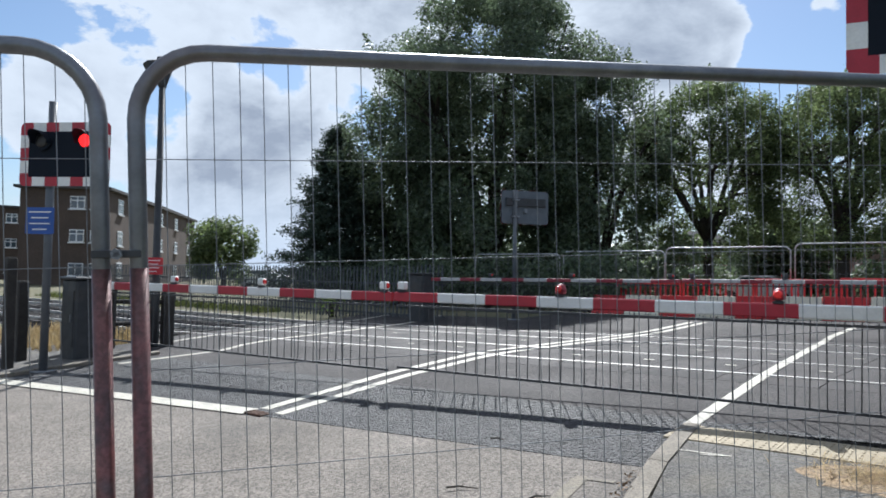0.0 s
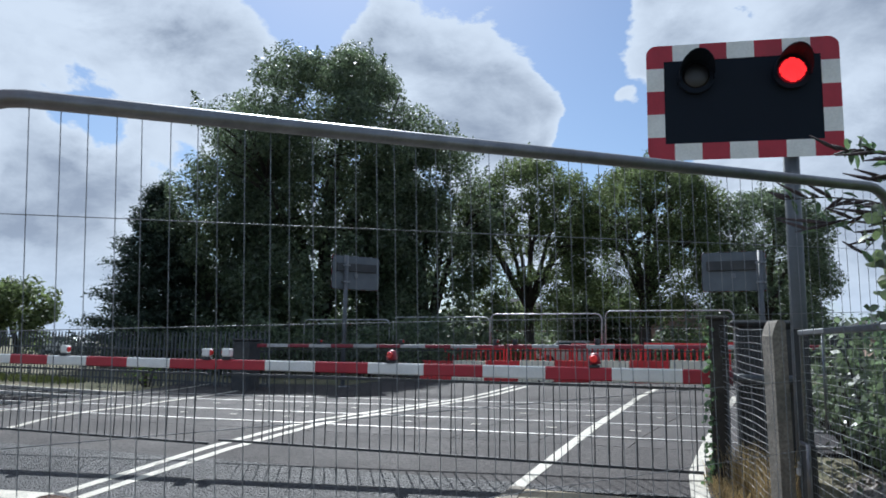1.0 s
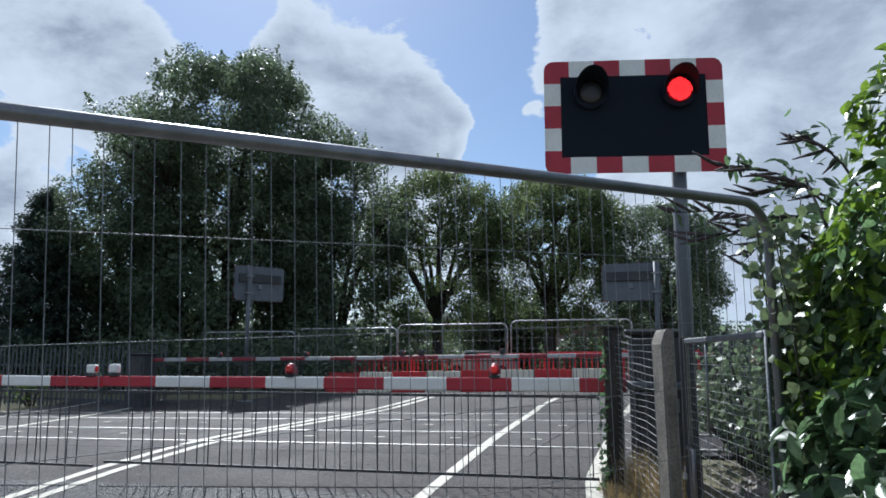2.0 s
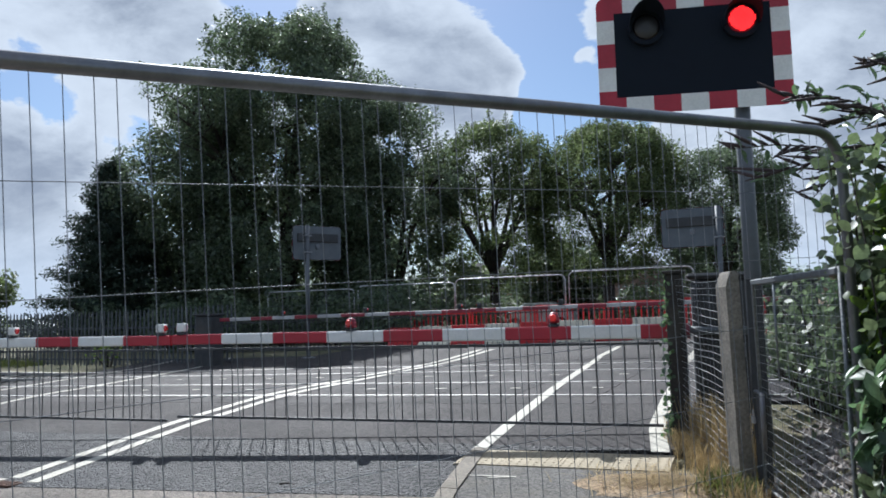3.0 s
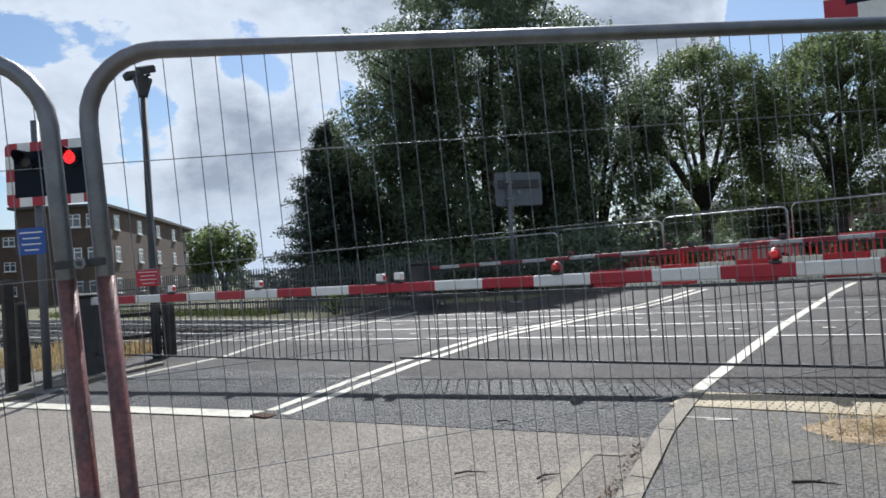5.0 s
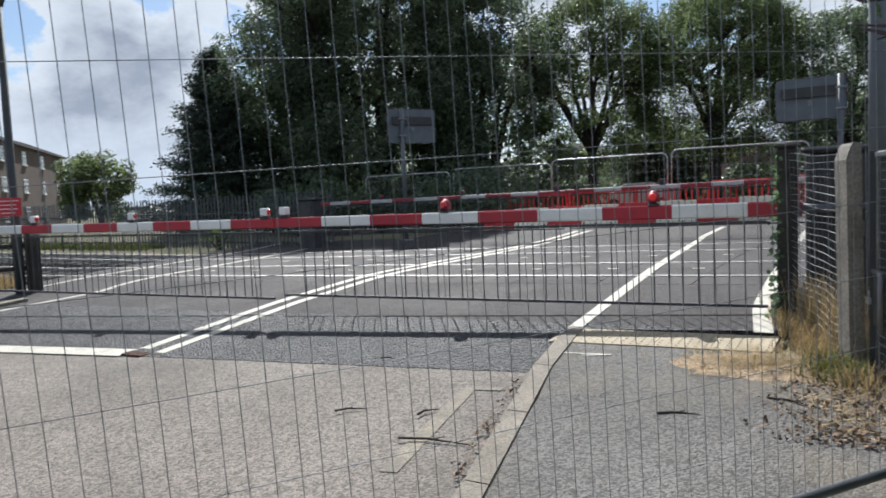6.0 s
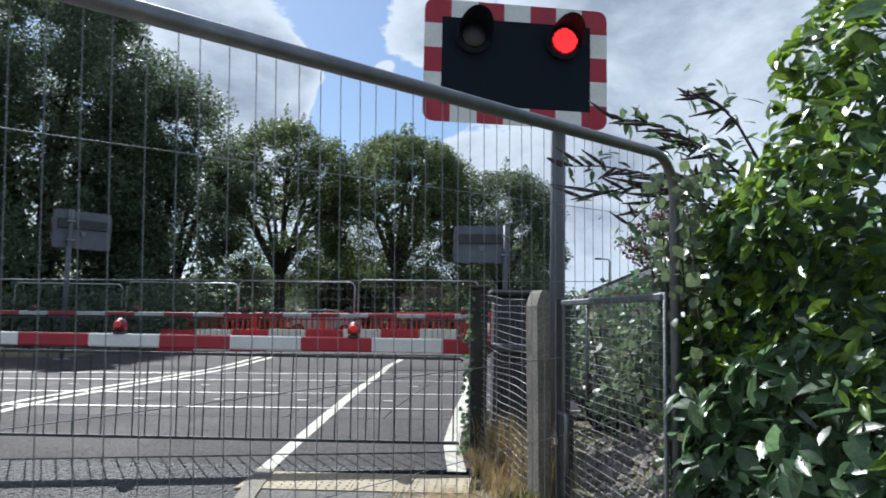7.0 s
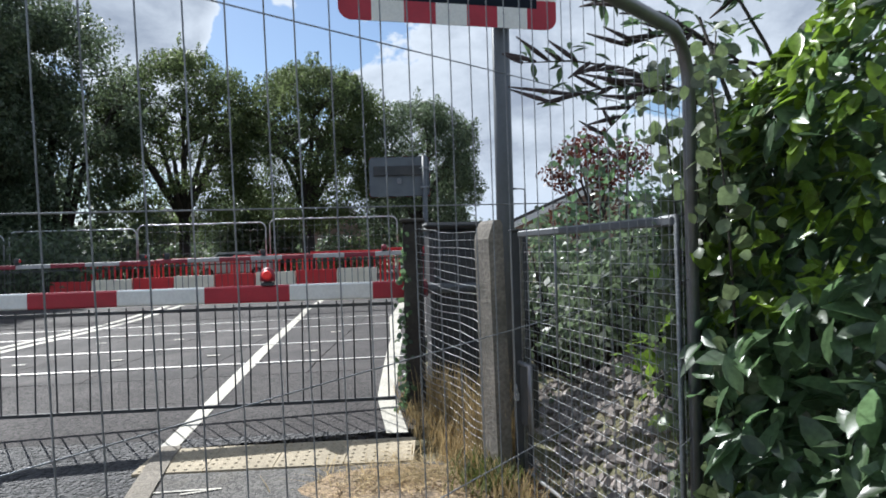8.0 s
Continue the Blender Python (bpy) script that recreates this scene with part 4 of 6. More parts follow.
# ---- leaves, stones and grass as scattered geometry ----


def leaf_cloud(points, normals, size, shape, rng, jitter=0.6, aspect=0.5, droop=0.5):
    """Many single leaves as one mesh. shape 2: flat diamond; shape 4: curved oval leaf with a midrib."""
    n = len(points)
    P = np.asarray(points)
    N = np.asarray(normals) + rng.normal(0, jitter, (n, 3))
    N /= np.linalg.norm(N, axis=1)[:, None] + 1e-9
    A = rng.normal(0, 1, (n, 3))
    A[:, 2] -= droop
    A -= N * (A * N).sum(1)[:, None]
    A /= np.linalg.norm(A, axis=1)[:, None] + 1e-9
    C = np.cross(N, A)
    s = size * rng.uniform(0.6, 1.35, n)[:, None]
    if shape == 2:
        V = np.stack([P - A * s * 0.5, P + C * s * aspect * 0.5, P + A * s * 0.5, P - C * s * aspect * 0.5], 1).reshape(-1, 3)
        F = [(4 * i, 4 * i + 1, 4 * i + 2, 4 * i + 3) for i in range(n)]
    else:
        # an oval blade: five stations from stalk to tip, raised sides, and a tip that bends down
        w = aspect * 0.5
        bend = rng.uniform(0.04, 0.22, n)[:, None]
        cup = rng.uniform(0.02, 0.13, n)[:, None]
        rows = []
        for q, wide in ((-0.5, 0.10), (-0.25, 0.80), (0.0, 1.0), (0.25, 0.72), (0.5, 0.04)):
            mid = P + A * s * q - N * s * bend * (q + 0.5) ** 2
            rows += [mid - C * s * w * wide + N * s * cup * wide, mid, mid + C * s * w * wide + N * s * cup * wide]
        V = np.stack(rows, 1).reshape(-1, 3)
        quad = [(3 * r + c, 3 * r + c + 1, 3 * r + c + 4, 3 * r + c + 3) for r in range(4) for c in (0, 1)]
        F = [(15 * i + a0, 15 * i + a1, 15 * i + a2, 15 * i + a3) for i in range(n) for a0, a1, a2, a3 in quad]
    b = B()
    b.v, b.f, b.s = V.tolist(), F, [shape != 2] * len(F)
    return b


def clump_points(clumps, per, rng, squash=0.8):
    pts, nor = [], []
    for (cx, cy, cz, r) in clumps:
        k = int(per * r * r)
        d = rng.normal(0, 1, (k, 3))
        d /= np.linalg.norm(d, axis=1)[:, None]
        rad = r * rng.uniform(0.35, 1.0, k)[:, None] ** 0.6
        q = d * rad
        q[:, 2] *= squash
        pts.append(q + np.array((cx, cy, cz)))
        nor.append(d + np.array((0, 0, 0.5)))
    return np.concatenate(pts), np.concatenate(nor)


def tree(x, y, height, radius, crown_low, leaf, label, seed, n_clumps=60, per=190, size=0.26, lean=0.0, clump_r=(0.7, 1.3), forks=5, trunk_r=0.22, z=None, name="tree",
         fill=0.55, dome=False, skirt=False, sprays=0):
    """Tapered trunk with forking limbs, and a crown of leaf clumps set on the limbs' ends and over an uneven shell.
    dome: leaves gather in the upper crown and leave the limbs below in view; skirt: leaves hang full down to the ground."""
    rng = np.random.default_rng(seed)
    rnd = random.Random(seed)
    base = (gz(x, y) - 0.1) if z is None else z
    t = thing(name, label, "tree", Matrix.Translation((x, y, base)), "trees beyond the crossing")
    b = B()
    split = crown_low + 0.12 * height
    top = Vector((lean, 0, split))
    b.sweep([(0, 0, 0), (0.02, 0, 0.25), (lean * 0.3, 0.03, split * 0.5), top], [trunk_r * 1.5, trunk_r * 1.1, trunk_r, trunk_r * 0.85], 10)
    mid = (crown_low + height) / 2
    half = (height - crown_low) / 2
    clumps = []
    for k in range(forks):
        a = 2 * math.pi * (k + rnd.random() * 0.6) / forks
        reach = radius * rnd.uniform(0.35, 0.75)
        e = Vector((math.cos(a) * reach + lean, math.sin(a) * reach, rnd.uniform(mid, height - 0.25 * half)))
        m1 = top.lerp(e, 0.45) + Vector((rnd.uniform(-.3, .3), rnd.uniform(-.3, .3), 0.15))
        b.sweep([top - Vector((0, 0, 0.2)), m1, e], [trunk_r * 0.6, trunk_r * 0.38, trunk_r * 0.1], 7)
        for j in range(8 if dome else 5):
            s = m1.lerp(e, rnd.uniform(0.0, 0.8))
            a2 = a + rnd.uniform(-1.3, 1.3)
            e2 = s + Vector((math.cos(a2), math.sin(a2), rnd.uniform(-0.1, 0.8))) * radius * rnd.uniform(0.25, 0.5)
            m2 = s.lerp(e2, 0.5) + Vector((0, 0, 0.12))
            b.sweep([s, m2, e2], [trunk_r * 0.26, trunk_r * 0.16, trunk_r * 0.04], 5)
            for i in range(3):
                s3 = m2.lerp(e2, rnd.uniform(0, 0.7))
                e3 = s3 + Vector((rnd.uniform(-1, 1), rnd.uniform(-1, 1), rnd.uniform(-.3, .7))) * radius * 0.22
                b.sweep([s3, e3], [trunk_r * 0.09, trunk_r * 0.02], 4)
            clumps.append((*e2, rnd.uniform(*clump_r) * (0.55 if dome and e2.z < mid else 0.9)))
    part("trunk", b, BARK, t)
    while len(clumps) < n_clumps:
        # broad shoulders and a rounded top: the crown's width at each height
        zn, a = 1 - 2 * rnd.random() ** (1.3 if dome else 1.0), rnd.uniform(0, 2 * math.pi)
        wide = math.sqrt(max(0.0, 1 - abs(zn) ** (3.6 if zn > 0 else 4.0))) * (1.0 if zn > 0 else 0.9 + 0.1 * (1 + zn))
        if skirt:
            wide = math.sqrt(max(0.0, 1 - zn ** 2.4)) if zn > 0 else 1 - 0.10 * zn * zn
        q = rnd.uniform(fill, 1.0) ** 0.5
        rr = radius * wide * (0.86 + 0.2 * noise.noise((math.cos(a) * 1.3, math.sin(a) * 1.3, zn * 2 + seed)) + 0.1 * rnd.random())
        clumps.append((math.cos(a) * rr * q + lean, math.sin(a) * rr * q, mid + zn * (half - 0.35), rnd.uniform(*clump_r)))
    P, N = clump_points(clumps, per, rng)
    shoots = []
    for k in range(sprays):
        # young shoots standing out of the upper crown
        cx, cy, cz, r = clumps[rnd.randrange(len(clumps))]
        if cz < mid:
            continue
        d = Vector((cx - lean, cy, 0.9 * (cz - mid) + 1.2)).normalized()
        p = Vector((cx, cy, cz)) + d * r * 0.45
        e = p + (d + Vector((0, 0, 0.8))) * rnd.uniform(0.25, 0.6)
        b2 = rng.uniform(0, 1, (70, 1))
        shoots.append(np.array(p) * (1 - b2) + np.array(e) * b2 + rng.normal(0, 0.17, (70, 3)) * (1.1 - b2))
    if shoots:
        P = np.concatenate([P] + shoots)
        N = np.concatenate([N, np.tile((0, 0, 1.0), (len(P) - len(N), 1))])
    part("crown", leaf_cloud(P, N, size, 2, rng, 0.7, 0.62), leaf, t)
    if skirt:
        core = [(cx * 0.72, cy * 0.72, 0.3 + (cz - 0.3) * 0.86, r) for cx, cy, cz, r in clumps if cz < mid]
        P, N = clump_points(core, per * 0.13, rng)
        part("inner_foliage", leaf_cloud(P, N, size * 2.0, 2, rng, 0.8, 0.7), leaf, t)
    return t


def conifer(x, y, height, radius, leaf, label, seed):
    rng = np.random.default_rng(seed)
    rnd = random.Random(seed)
    t = thing("conifer", label, "tree", Matrix.Translation((x, y, gz(x, y) - 0.1)), "trees beyond the crossing")
    b = B()
    b.sweep([(0, 0, 0), (0, 0, height * 0.97)], [0.2, 0.03], 8)
    pts, nor = [], []
    for k in range(190):
        h = height * (0.02 + 0.96 * (k / 190))
        a = k * 2.4
        reach = radius * (1 - h / height) ** 0.85 * rnd.uniform(0.6, 1.12) + 0.15
        e = Vector((math.cos(a) * reach, math.sin(a) * reach, h - 0.05 * reach + 0.25 * reach * rnd.random()))
        b.sweep([(0, 0, h), e], [0.03, 0.008], 4)
        n = int(80 + 150 * reach)
        q = rng.uniform(0.25, 1.0, n)[:, None]
        s = np.array((0, 0, h)) * (1 - q) + np.array(e) * q
        pts.append(s + rng.normal(0, 1, (n, 3)) * (0.20 - 0.06 * q) * np.array((1, 1, 0.8)))
        nor.append(np.tile(np.array((math.cos(a) * .3, math.sin(a) * .3, 1.0)), (n, 1)))
    part("trunk", b, BARK, t)
    part("crown", leaf_cloud(np.concatenate(pts), np.concatenate(nor), 0.16, 2, rng, 0.6, 0.4), leaf, t)
    return t


# ---- trees beyond the railway ----
tree(-19.9, 27.9, 15.2, 6.2, 0.1, LEAF_A, "large dense broadleaf tree with dark green crown", 11, 430, 520, 0.135, clump_r=(0.6, 1.2), trunk_r=0.4, forks=7, fill=0.1, skirt=True, sprays=110)
tree(-24.1, 25.6, 10.7, 3.3, 0.1, LEAF_A, "dense broadleaf tree leaning on the larger one", 19, 135, 470, 0.135, clump_r=(0.6, 1.1), trunk_r=0.25, fill=0.1, skirt=True, sprays=50)
tree(-15.7, 30.7, 11.5, 4.15, 0.1, LEAF_A, "broadleaf tree with drooping green crown", 12, 190, 450, 0.135, clump_r=(0.6, 1.1), trunk_r=0.3, fill=0.15, skirt=True, sprays=60)
conifer(-25.4, 23.1, 8.2, 3.5, LEAF_C, "dark pointed conifer beside the large tree", 13)
tree(-12.1, 34.6, 10.6, 3.6, 1.9, LEAF_B, "open airy tree with forked trunk and gaps in its crown", 14, 330, 470, 0.125, clump_r=(0.35, 0.8), trunk_r=0.26, forks=9, fill=0.55, dome=True, sprays=50)
tree(-6.9, 37.0, 10.3, 4.1, 2.2, LEAF_B, "rounded broadleaf tree with spreading limbs", 15, 420, 470, 0.125, clump_r=(0.35, 0.85), trunk_r=0.30, forks=9, fill=0.55, dome=True, sprays=50)
tree(-1.5, 39.5, 8.9, 3.3, 1.5, LEAF_A, "broadleaf tree with dark spreading crown", 16, 280, 470, 0.125, clump_r=(0.4, 0.85), trunk_r=0.28, fill=0.55, dome=True, sprays=40)
tree(-11.2, 43.0, 5.2, 2.6, 0.4, LEAF_A, "broadleaf tree standing behind the others", 17, 80, 260, 0.22, clump_r=(0.7, 1.2), trunk_r=0.25)
tree(-1.8, 46.0, 6.6, 3.2, 0.8, LEAF_A, "broadleaf tree standing behind the others", 20, 80, 260, 0.22, clump_r=(0.7, 1.2), trunk_r=0.25)
tree(-45.8, 30.8, 5.2, 2.3, 0.2, LEAF_B, "rounded pale green bushy tree beside the flats", 18, 55, 200, 0.26, clump_r=(0.7, 1.1))


def shrub(x, y, h, r, leaf, label, seed, n=26, per=260, size=0.16, cr=(0.35, 0.7), z=None, name="shrub"):
    """A low bush: short stems under a mass of leaf clumps."""
    rg = np.random.default_rng(seed)
    rnd = random.Random(seed)
    t = thing(name, label, "shrub", Matrix.Translation((x, y, (gz(x, y) - 0.08) if z is None else z)), "shrubs")
    b = B()
    clumps = []
    for k in range(n):
        a, q = rnd.uniform(0, 6.28), rnd.random() ** 0.5
        hh = h * (1 - 0.55 * q * q) * rnd.uniform(0.35, 1.0)
        p = Vector((math.cos(a) * q * r, math.sin(a) * q * r, hh))
        clumps.append((*p, rnd.uniform(*cr)))
        if k % 2 == 0:
            b.sweep([(p.x * 0.2, p.y * 0.2, 0), (p.x * 0.6, p.y * 0.6, hh * 0.6), p], [0.03, 0.02, 0.006], 5)
    part("branchwork", b, BARK, t)
    P, N = clump_points(clumps, per, rg)
    part("foliage", leaf_cloud(P, N, size, 2, rg, 0.7, 0.6), leaf, t)


for k in range(15):
    xx = -30 + 2.9 * k
    shrub(xx, 46 + 2.5 * math.sin(k * 1.7), 2.4 + 0.9 * math.sin(k * 2.3) ** 2, 1.9, LEAF_A if k % 3 else LEAF_B, "dark green garden shrub behind the trees", 200 + k, 24, 130, 0.24, (0.6, 0.95))
for k in range(9):
    xx = -23.5 + 1.6 * k
    shrub(xx, 21.5 + 1.0 * math.sin(k * 1.3), 2.0 + 0.6 * math.sin(k * 3.1) ** 2, 1.2, LEAF_A, "dark undergrowth below the large trees", 230 + k, 20, 190, 0.17, (0.45, 0.75))
shrub(-3.9, 31.0, 2.3, 1.25, LEAF_B, "bright yellow green bush by the road", 250, 30, 300, 0.13)
shrub(-11.2, 30.0, 1.5, 1.3, LEAF_B, "low green bush at the tree foot", 251, 22, 260, 0.14)
shrub(0.6, 33.0, 2.2, 1.6, LEAF_A, "dark green bush by the road", 252, 26, 260, 0.15)
shrub(-17.0, 15.6, 0.9, 0.5, LEAF_Y, "small yellow green plant beside the tracks", 253, 12, 300, 0.08, (0.15, 0.3))

# ---- red barriers, far fence, palisade ----
for k in range(4):
    x0 = -15.5 + 3.5 * k
    p = (x0, 20.9 + (0.12 if k % 2 else 0), gz(x0, 20.9) - 0.03)
    mesh_panel("mesh_fence_panel", 3.42, 1.99, 0.06, 0.02, 0.004, 0.2, (1.8, 1.5, 1.2, 0.92, 0.56, 0.25), "temporary mesh fence panel across the closed road", "far fence panels",
               Matrix.Translation(p), tube_n=6, wire_n=3, steel=MESHWIRE)
    block_foot(Matrix.Translation((x0, 20.9, gz(x0, 20.9) - 0.06)) @ Matrix.Rotation(radians(90), 4, "Z"))


def walkway_barrier():
    """Red plastic pedestrian barrier: frame with upright slats, a board on top and two feet."""
    t = thing("pedestrian_barrier", "red plastic pedestrian barrier with upright slats", "barrier", group="red plastic barriers")
    W, H = 1.95, 1.07
    for lo, hi in (((0, -0.02, 0.95), (W, 0.02, H)), ((0, -0.02, 0.10), (W, 0.02, 0.20)), ((0, -0.025, 0.1), (0.06, 0.025, H)), ((W - 0.06, -0.025, 0.1), (W, 0.025, H))):
        b = B()
        b.box(lo, hi, c=0.008)
        part("rail" if hi[0] - lo[0] > 1 else "stile", b, ORANGE, t)
    for k in range(12):
        x = 0.13 + 0.15 * k
        b = B()
        b.box((x, -0.012, 0.2), (x + 0.04, 0.012, 0.95))
        part("slat", b, ORANGE, t)
    for x in (0.25, W - 0.35):
        b = B()
        b.box((x, -0.28, 0), (x + 0.1, 0.28, 0.1), c=0.02)
        part("foot", b, RUBBER, t)
    return t


wb = walkway_barrier()
wb.matrix_basis = Matrix.Translation((-9.8, 20.35, gz(-9.8, 20.35) - 0.03)) @ Matrix.Rotation(radians(3), 4, "Z")
for k in range(1, 5):
    x = -9.8 + 2.0 * k
    copy_thing(wb, Matrix.Translation((x, 20.35 + 0.06 * math.sin(k * 2), gz(x, 20.35) - 0.03)) @ Matrix.Rotation(radians(3 * math.sin(k * 3)), 4, "Z"))


def separator(x, y, turn, material, label):
    t = thing("road_separator", label, "barrier", Matrix.Translation((x, y, gz(x, y) - 0.02)) @ Matrix.Rotation(radians(turn), 4, "Z"), "road separators")
    b = B()
    ol = [(-0.2, 0), (0.2, 0), (0.2, 0.1), (0.1, 0.2), (0.08, 0.60), (-0.08, 0.60), (-0.1, 0.2), (-0.2, 0.1)]
    vs = [(xx, py, pz) for xx in (0, 0.98) for py, pz in ol]
    b.add(vs, [tuple(reversed(range(8))), tuple(range(8, 16))] + [(i, (i + 1) % 8, 8 + (i + 1) % 8, 8 + i) for i in range(8)])
    part("shell", b, material, t)
    b = B()
    b.sweep([(0.98, 0, 0.15), (1.01, 0, 0.15)], 0.05, 8)
    part("joint_pin", b, material, t)


for k in range(8):
    separator(-10.1 + 1.01 * k, 19.55 + 0.03 * k, 2, ORANGE if k % 2 == 0 else CREAMPL, "red plastic water-filled road separator" if k % 2 == 0 else "cream plastic water-filled road separator")

# palisade along the far side of the railway
PAL_Y = 15.9
pal = thing("palisade_fence", "grey steel palisade fence along the railway", "fence")
vb = B()
vb.add([(x, y, z) for z in (0, 1.46) for x, y in ((-0.032, 0.01), (-0.012, -0.012), (0.012, -0.012), (0.032, 0.01))] + [(-0.03, 0.01, 1.54), (0, -0.012, 1.60), (0.03, 0.01, 1.54)],
       [(0, 1, 5, 4), (1, 2, 6, 5), (2, 3, 7, 6), (4, 5, 9, 8), (5, 6, 9), (6, 7, 10, 9)])
pale = vb.mesh("pale", PALEM)
for k in range(150):
    x = -36.0 + 0.155 * k
    part("pale", pale, None, pal, m=Matrix.Translation((x, PAL_Y, gz(x, PAL_Y) - 0.05 + 0.01 * math.sin(k * 1.7))) @ Matrix.Rotation(0.008 * math.sin(k * 2.9), 4, "Y"))
for z in (0.15, 1.05):
    b = B()
    b.box((-36, PAL_Y + 0.02, gz(-16, PAL_Y) - 0.05 + z), (-12.8, PAL_Y + 0.06, gz(-16, PAL_Y) + z))
    part("rail", b, PALEM, pal)

# track bed to the side of the crossing

def stones(n, place, size, seed):
    rg = np.random.default_rng(seed)
    b = B()
    for k in range(n):
        p = place(rg)
        s = size * rg.uniform(0.5, 1.4)
        q = rg.normal(0, 1, (6, 3)) * 0.12 + np.array(((1, 0, 0), (-1, 0, 0), (0, 1, 0), (0, -1, 0), (0, 0, .8), (0, 0, -.8)))
        ang = rg.uniform(0, 6.28)
        c, sn = math.cos(ang), math.sin(ang)
        vs = [(p[0] + s * (v[0] * c - v[1] * sn), p[1] + s * (v[0] * sn + v[1] * c), p[2] + s * v[2]) for v in q]
        b.add(vs, [(0, 2, 4), (2, 1, 4), (1, 3, 4), (3, 0, 4), (2, 0, 5), (1, 2, 5), (3, 1, 5), (0, 3, 5)])
    return b


def bed(rg):
    x, y = -13.3 - 22 * rg.random() ** 1.5, rg.uniform(7.9, 15.5)
    return x, y, gz(x, y) - 0.10


single("ballast", stones(13500, bed, 0.05, 21), BALLAST, "dark railway ballast beside the crossing", "ballast", kind="stuff")
for k in range(30):
    for y0 in (8.2, 11.4):
        x = -13.6 - 0.7 * k
        b = B()
        b.box((x - 0.12, y0, gz(x, 10) - 0.22), (x + 0.12, y0 + 2.5, gz(x, 10) - 0.06), c=0.015)
        single("sleeper", b, TIMBER, "dark timber railway sleeper", "sleeper", group="railway sleepers")


def blades(n, place, h, seed, bend=0.4, w=0.006):
    rg = np.random.default_rng(seed)
    b = B()
    for k in range(n):
        x, y, z, s = place(rg)
        a, hh = rg.uniform(0, 6.28), h * s * rg.uniform(0.5, 1.3)
        d = np.array((math.cos(a), math.sin(a), 0))
        e = np.array((-d[1], d[0], 0)) * w
        p0 = np.array((x, y, z))
        p1 = p0 + d * hh * bend * 0.35 + np.array((0, 0, hh * 0.6))
        p2 = p0 + d * hh * bend + np.array((0, 0, hh))
        b.add([p0 - e, p0 + e, p1 + e * .8, p1 - e * .8, p2], [(0, 1, 2, 3), (3, 2, 4)])
    return b


def dry_place(rg):
    y = rg.uniform(4.9, 7.4)
    x = interp([(4.1, 0.16), (5.0, -0.06), (5.5, -0.26), (6.6, -0.58), (7.4, -0.6)])(y) + rg.normal(0, 0.07)
    return x, y, gz(x, y) - 0.03, 1.0


def straw_place(rg):
    y = rg.uniform(5.45, 6.7)
    return -0.12 - 0.37 * (y - 5.53) + 0.06 + rg.normal(0, 0.05), y, gz(-0.3, y) - 0.03, 1.0 - 0.35 * abs(y - 5.9)


single("tall_straw", blades(900, straw_place, 0.46, 36, 0.22, 0.0028), GRASS_M, "tall bleached straw standing in the sagging mesh", "grass", kind="stuff")
single("dry_grass", blades(1500, dry_place, 0.15, 31, w=0.004), GRASS_M, "tall dry straw grass along the fence foot", "grass", kind="stuff")


def litter_place(rg):
    if rg.random() < 0.65:
        x, y = -0.62 + rg.normal(0, 0.22), 5.40 + rg.normal(0, 0.13)
    else:
        y = rg.uniform(4.2, 5.6)
        x = -0.28 + 0.22 * (5.6 - y) + rg.normal(0, 0.16)
    return x, y, gz(x, y) + 0.017, 0.35


single("straw_litter", blades(800, litter_place, 0.12, 32, 5.0, 0.003), GRASS_M, "scattered straw and dead leaves on the footway", "litter", kind="stuff")


# sandy soil spread over the footway's edge
sb = B()
ring = []
for k in range(28):
    a = 2 * math.pi * k / 28
    r = 1 + 0.35 * noise.noise((math.cos(a) * 2.2, math.sin(a) * 2.2, 4.0))
    ring.append((-0.56 + 0.58 * r * math.cos(a), 5.30 + 0.29 * r * math.sin(a)))
sb.add([(-0.56, 5.30, gz(-0.56, 5.30) + 0.0185)] + [(x, y, gz(x, y) + 0.0165) for x, y in ring], [(0, k + 1, (k + 1) % 28 + 1) for k in range(28)], True)
single("soil_patch", sb, SAND, "sandy soil spread over the footway edge", "soil", kind="stuff")


def green_place(rg):
    y = 5.30 + rg.normal(0, 0.12)
    x = -0.17 + rg.normal(0, 0.09)
    return x, y, gz(x, y) - 0.03, 1.0


single("green_grass", blades(420, green_place, 0.14, 33, 0.6), GREEN_GRASS, "green grass tufts at the post foot", "grass", kind="stuff")


def verge_place(rg):
    x, y = rg.uniform(-38, -20), 15.9 - 0.9 * rg.random() ** 2
    return x, y, gz(x, y) - 0.08, 1.0


single("railway_grass", blades(3600, verge_place, 0.22, 34, 0.4, 0.016), GREEN_GRASS, "yellow green grass beyond the tracks", "grass", kind="stuff")


def verge2_place(rg):
    x, y = rg.uniform(-17.5, -13.2), rg.uniform(5.6, 7.8)
    return x, y, gz(x, y) - 0.06, 1.0


single("verge_grass", blades(2500, verge2_place, 0.28, 35, 0.4, 0.012), GRASS_M, "dry verge grass round the far barrier post", "grass", kind="stuff")

# ---- rubble bank behind the gate ----
rub = B()
nx, ny = 16, 14
vs = []
for j in range(ny + 1):
    for i in range(nx + 1):
        x, y = 0.15 + 2.4 * i / nx, 4.2 + 3.2 * j / ny
        hh = 0.62 * smooth01(0.1, 1.1, x) * smooth01(4.2, 5.2, y) * (1 - 0.5 * smooth01(6.0, 7.4, y))
        vs.append((x, y, gz(x, y) - 0.12 + hh + 0.04 * noise.noise((x * 3, y * 3, 1))))
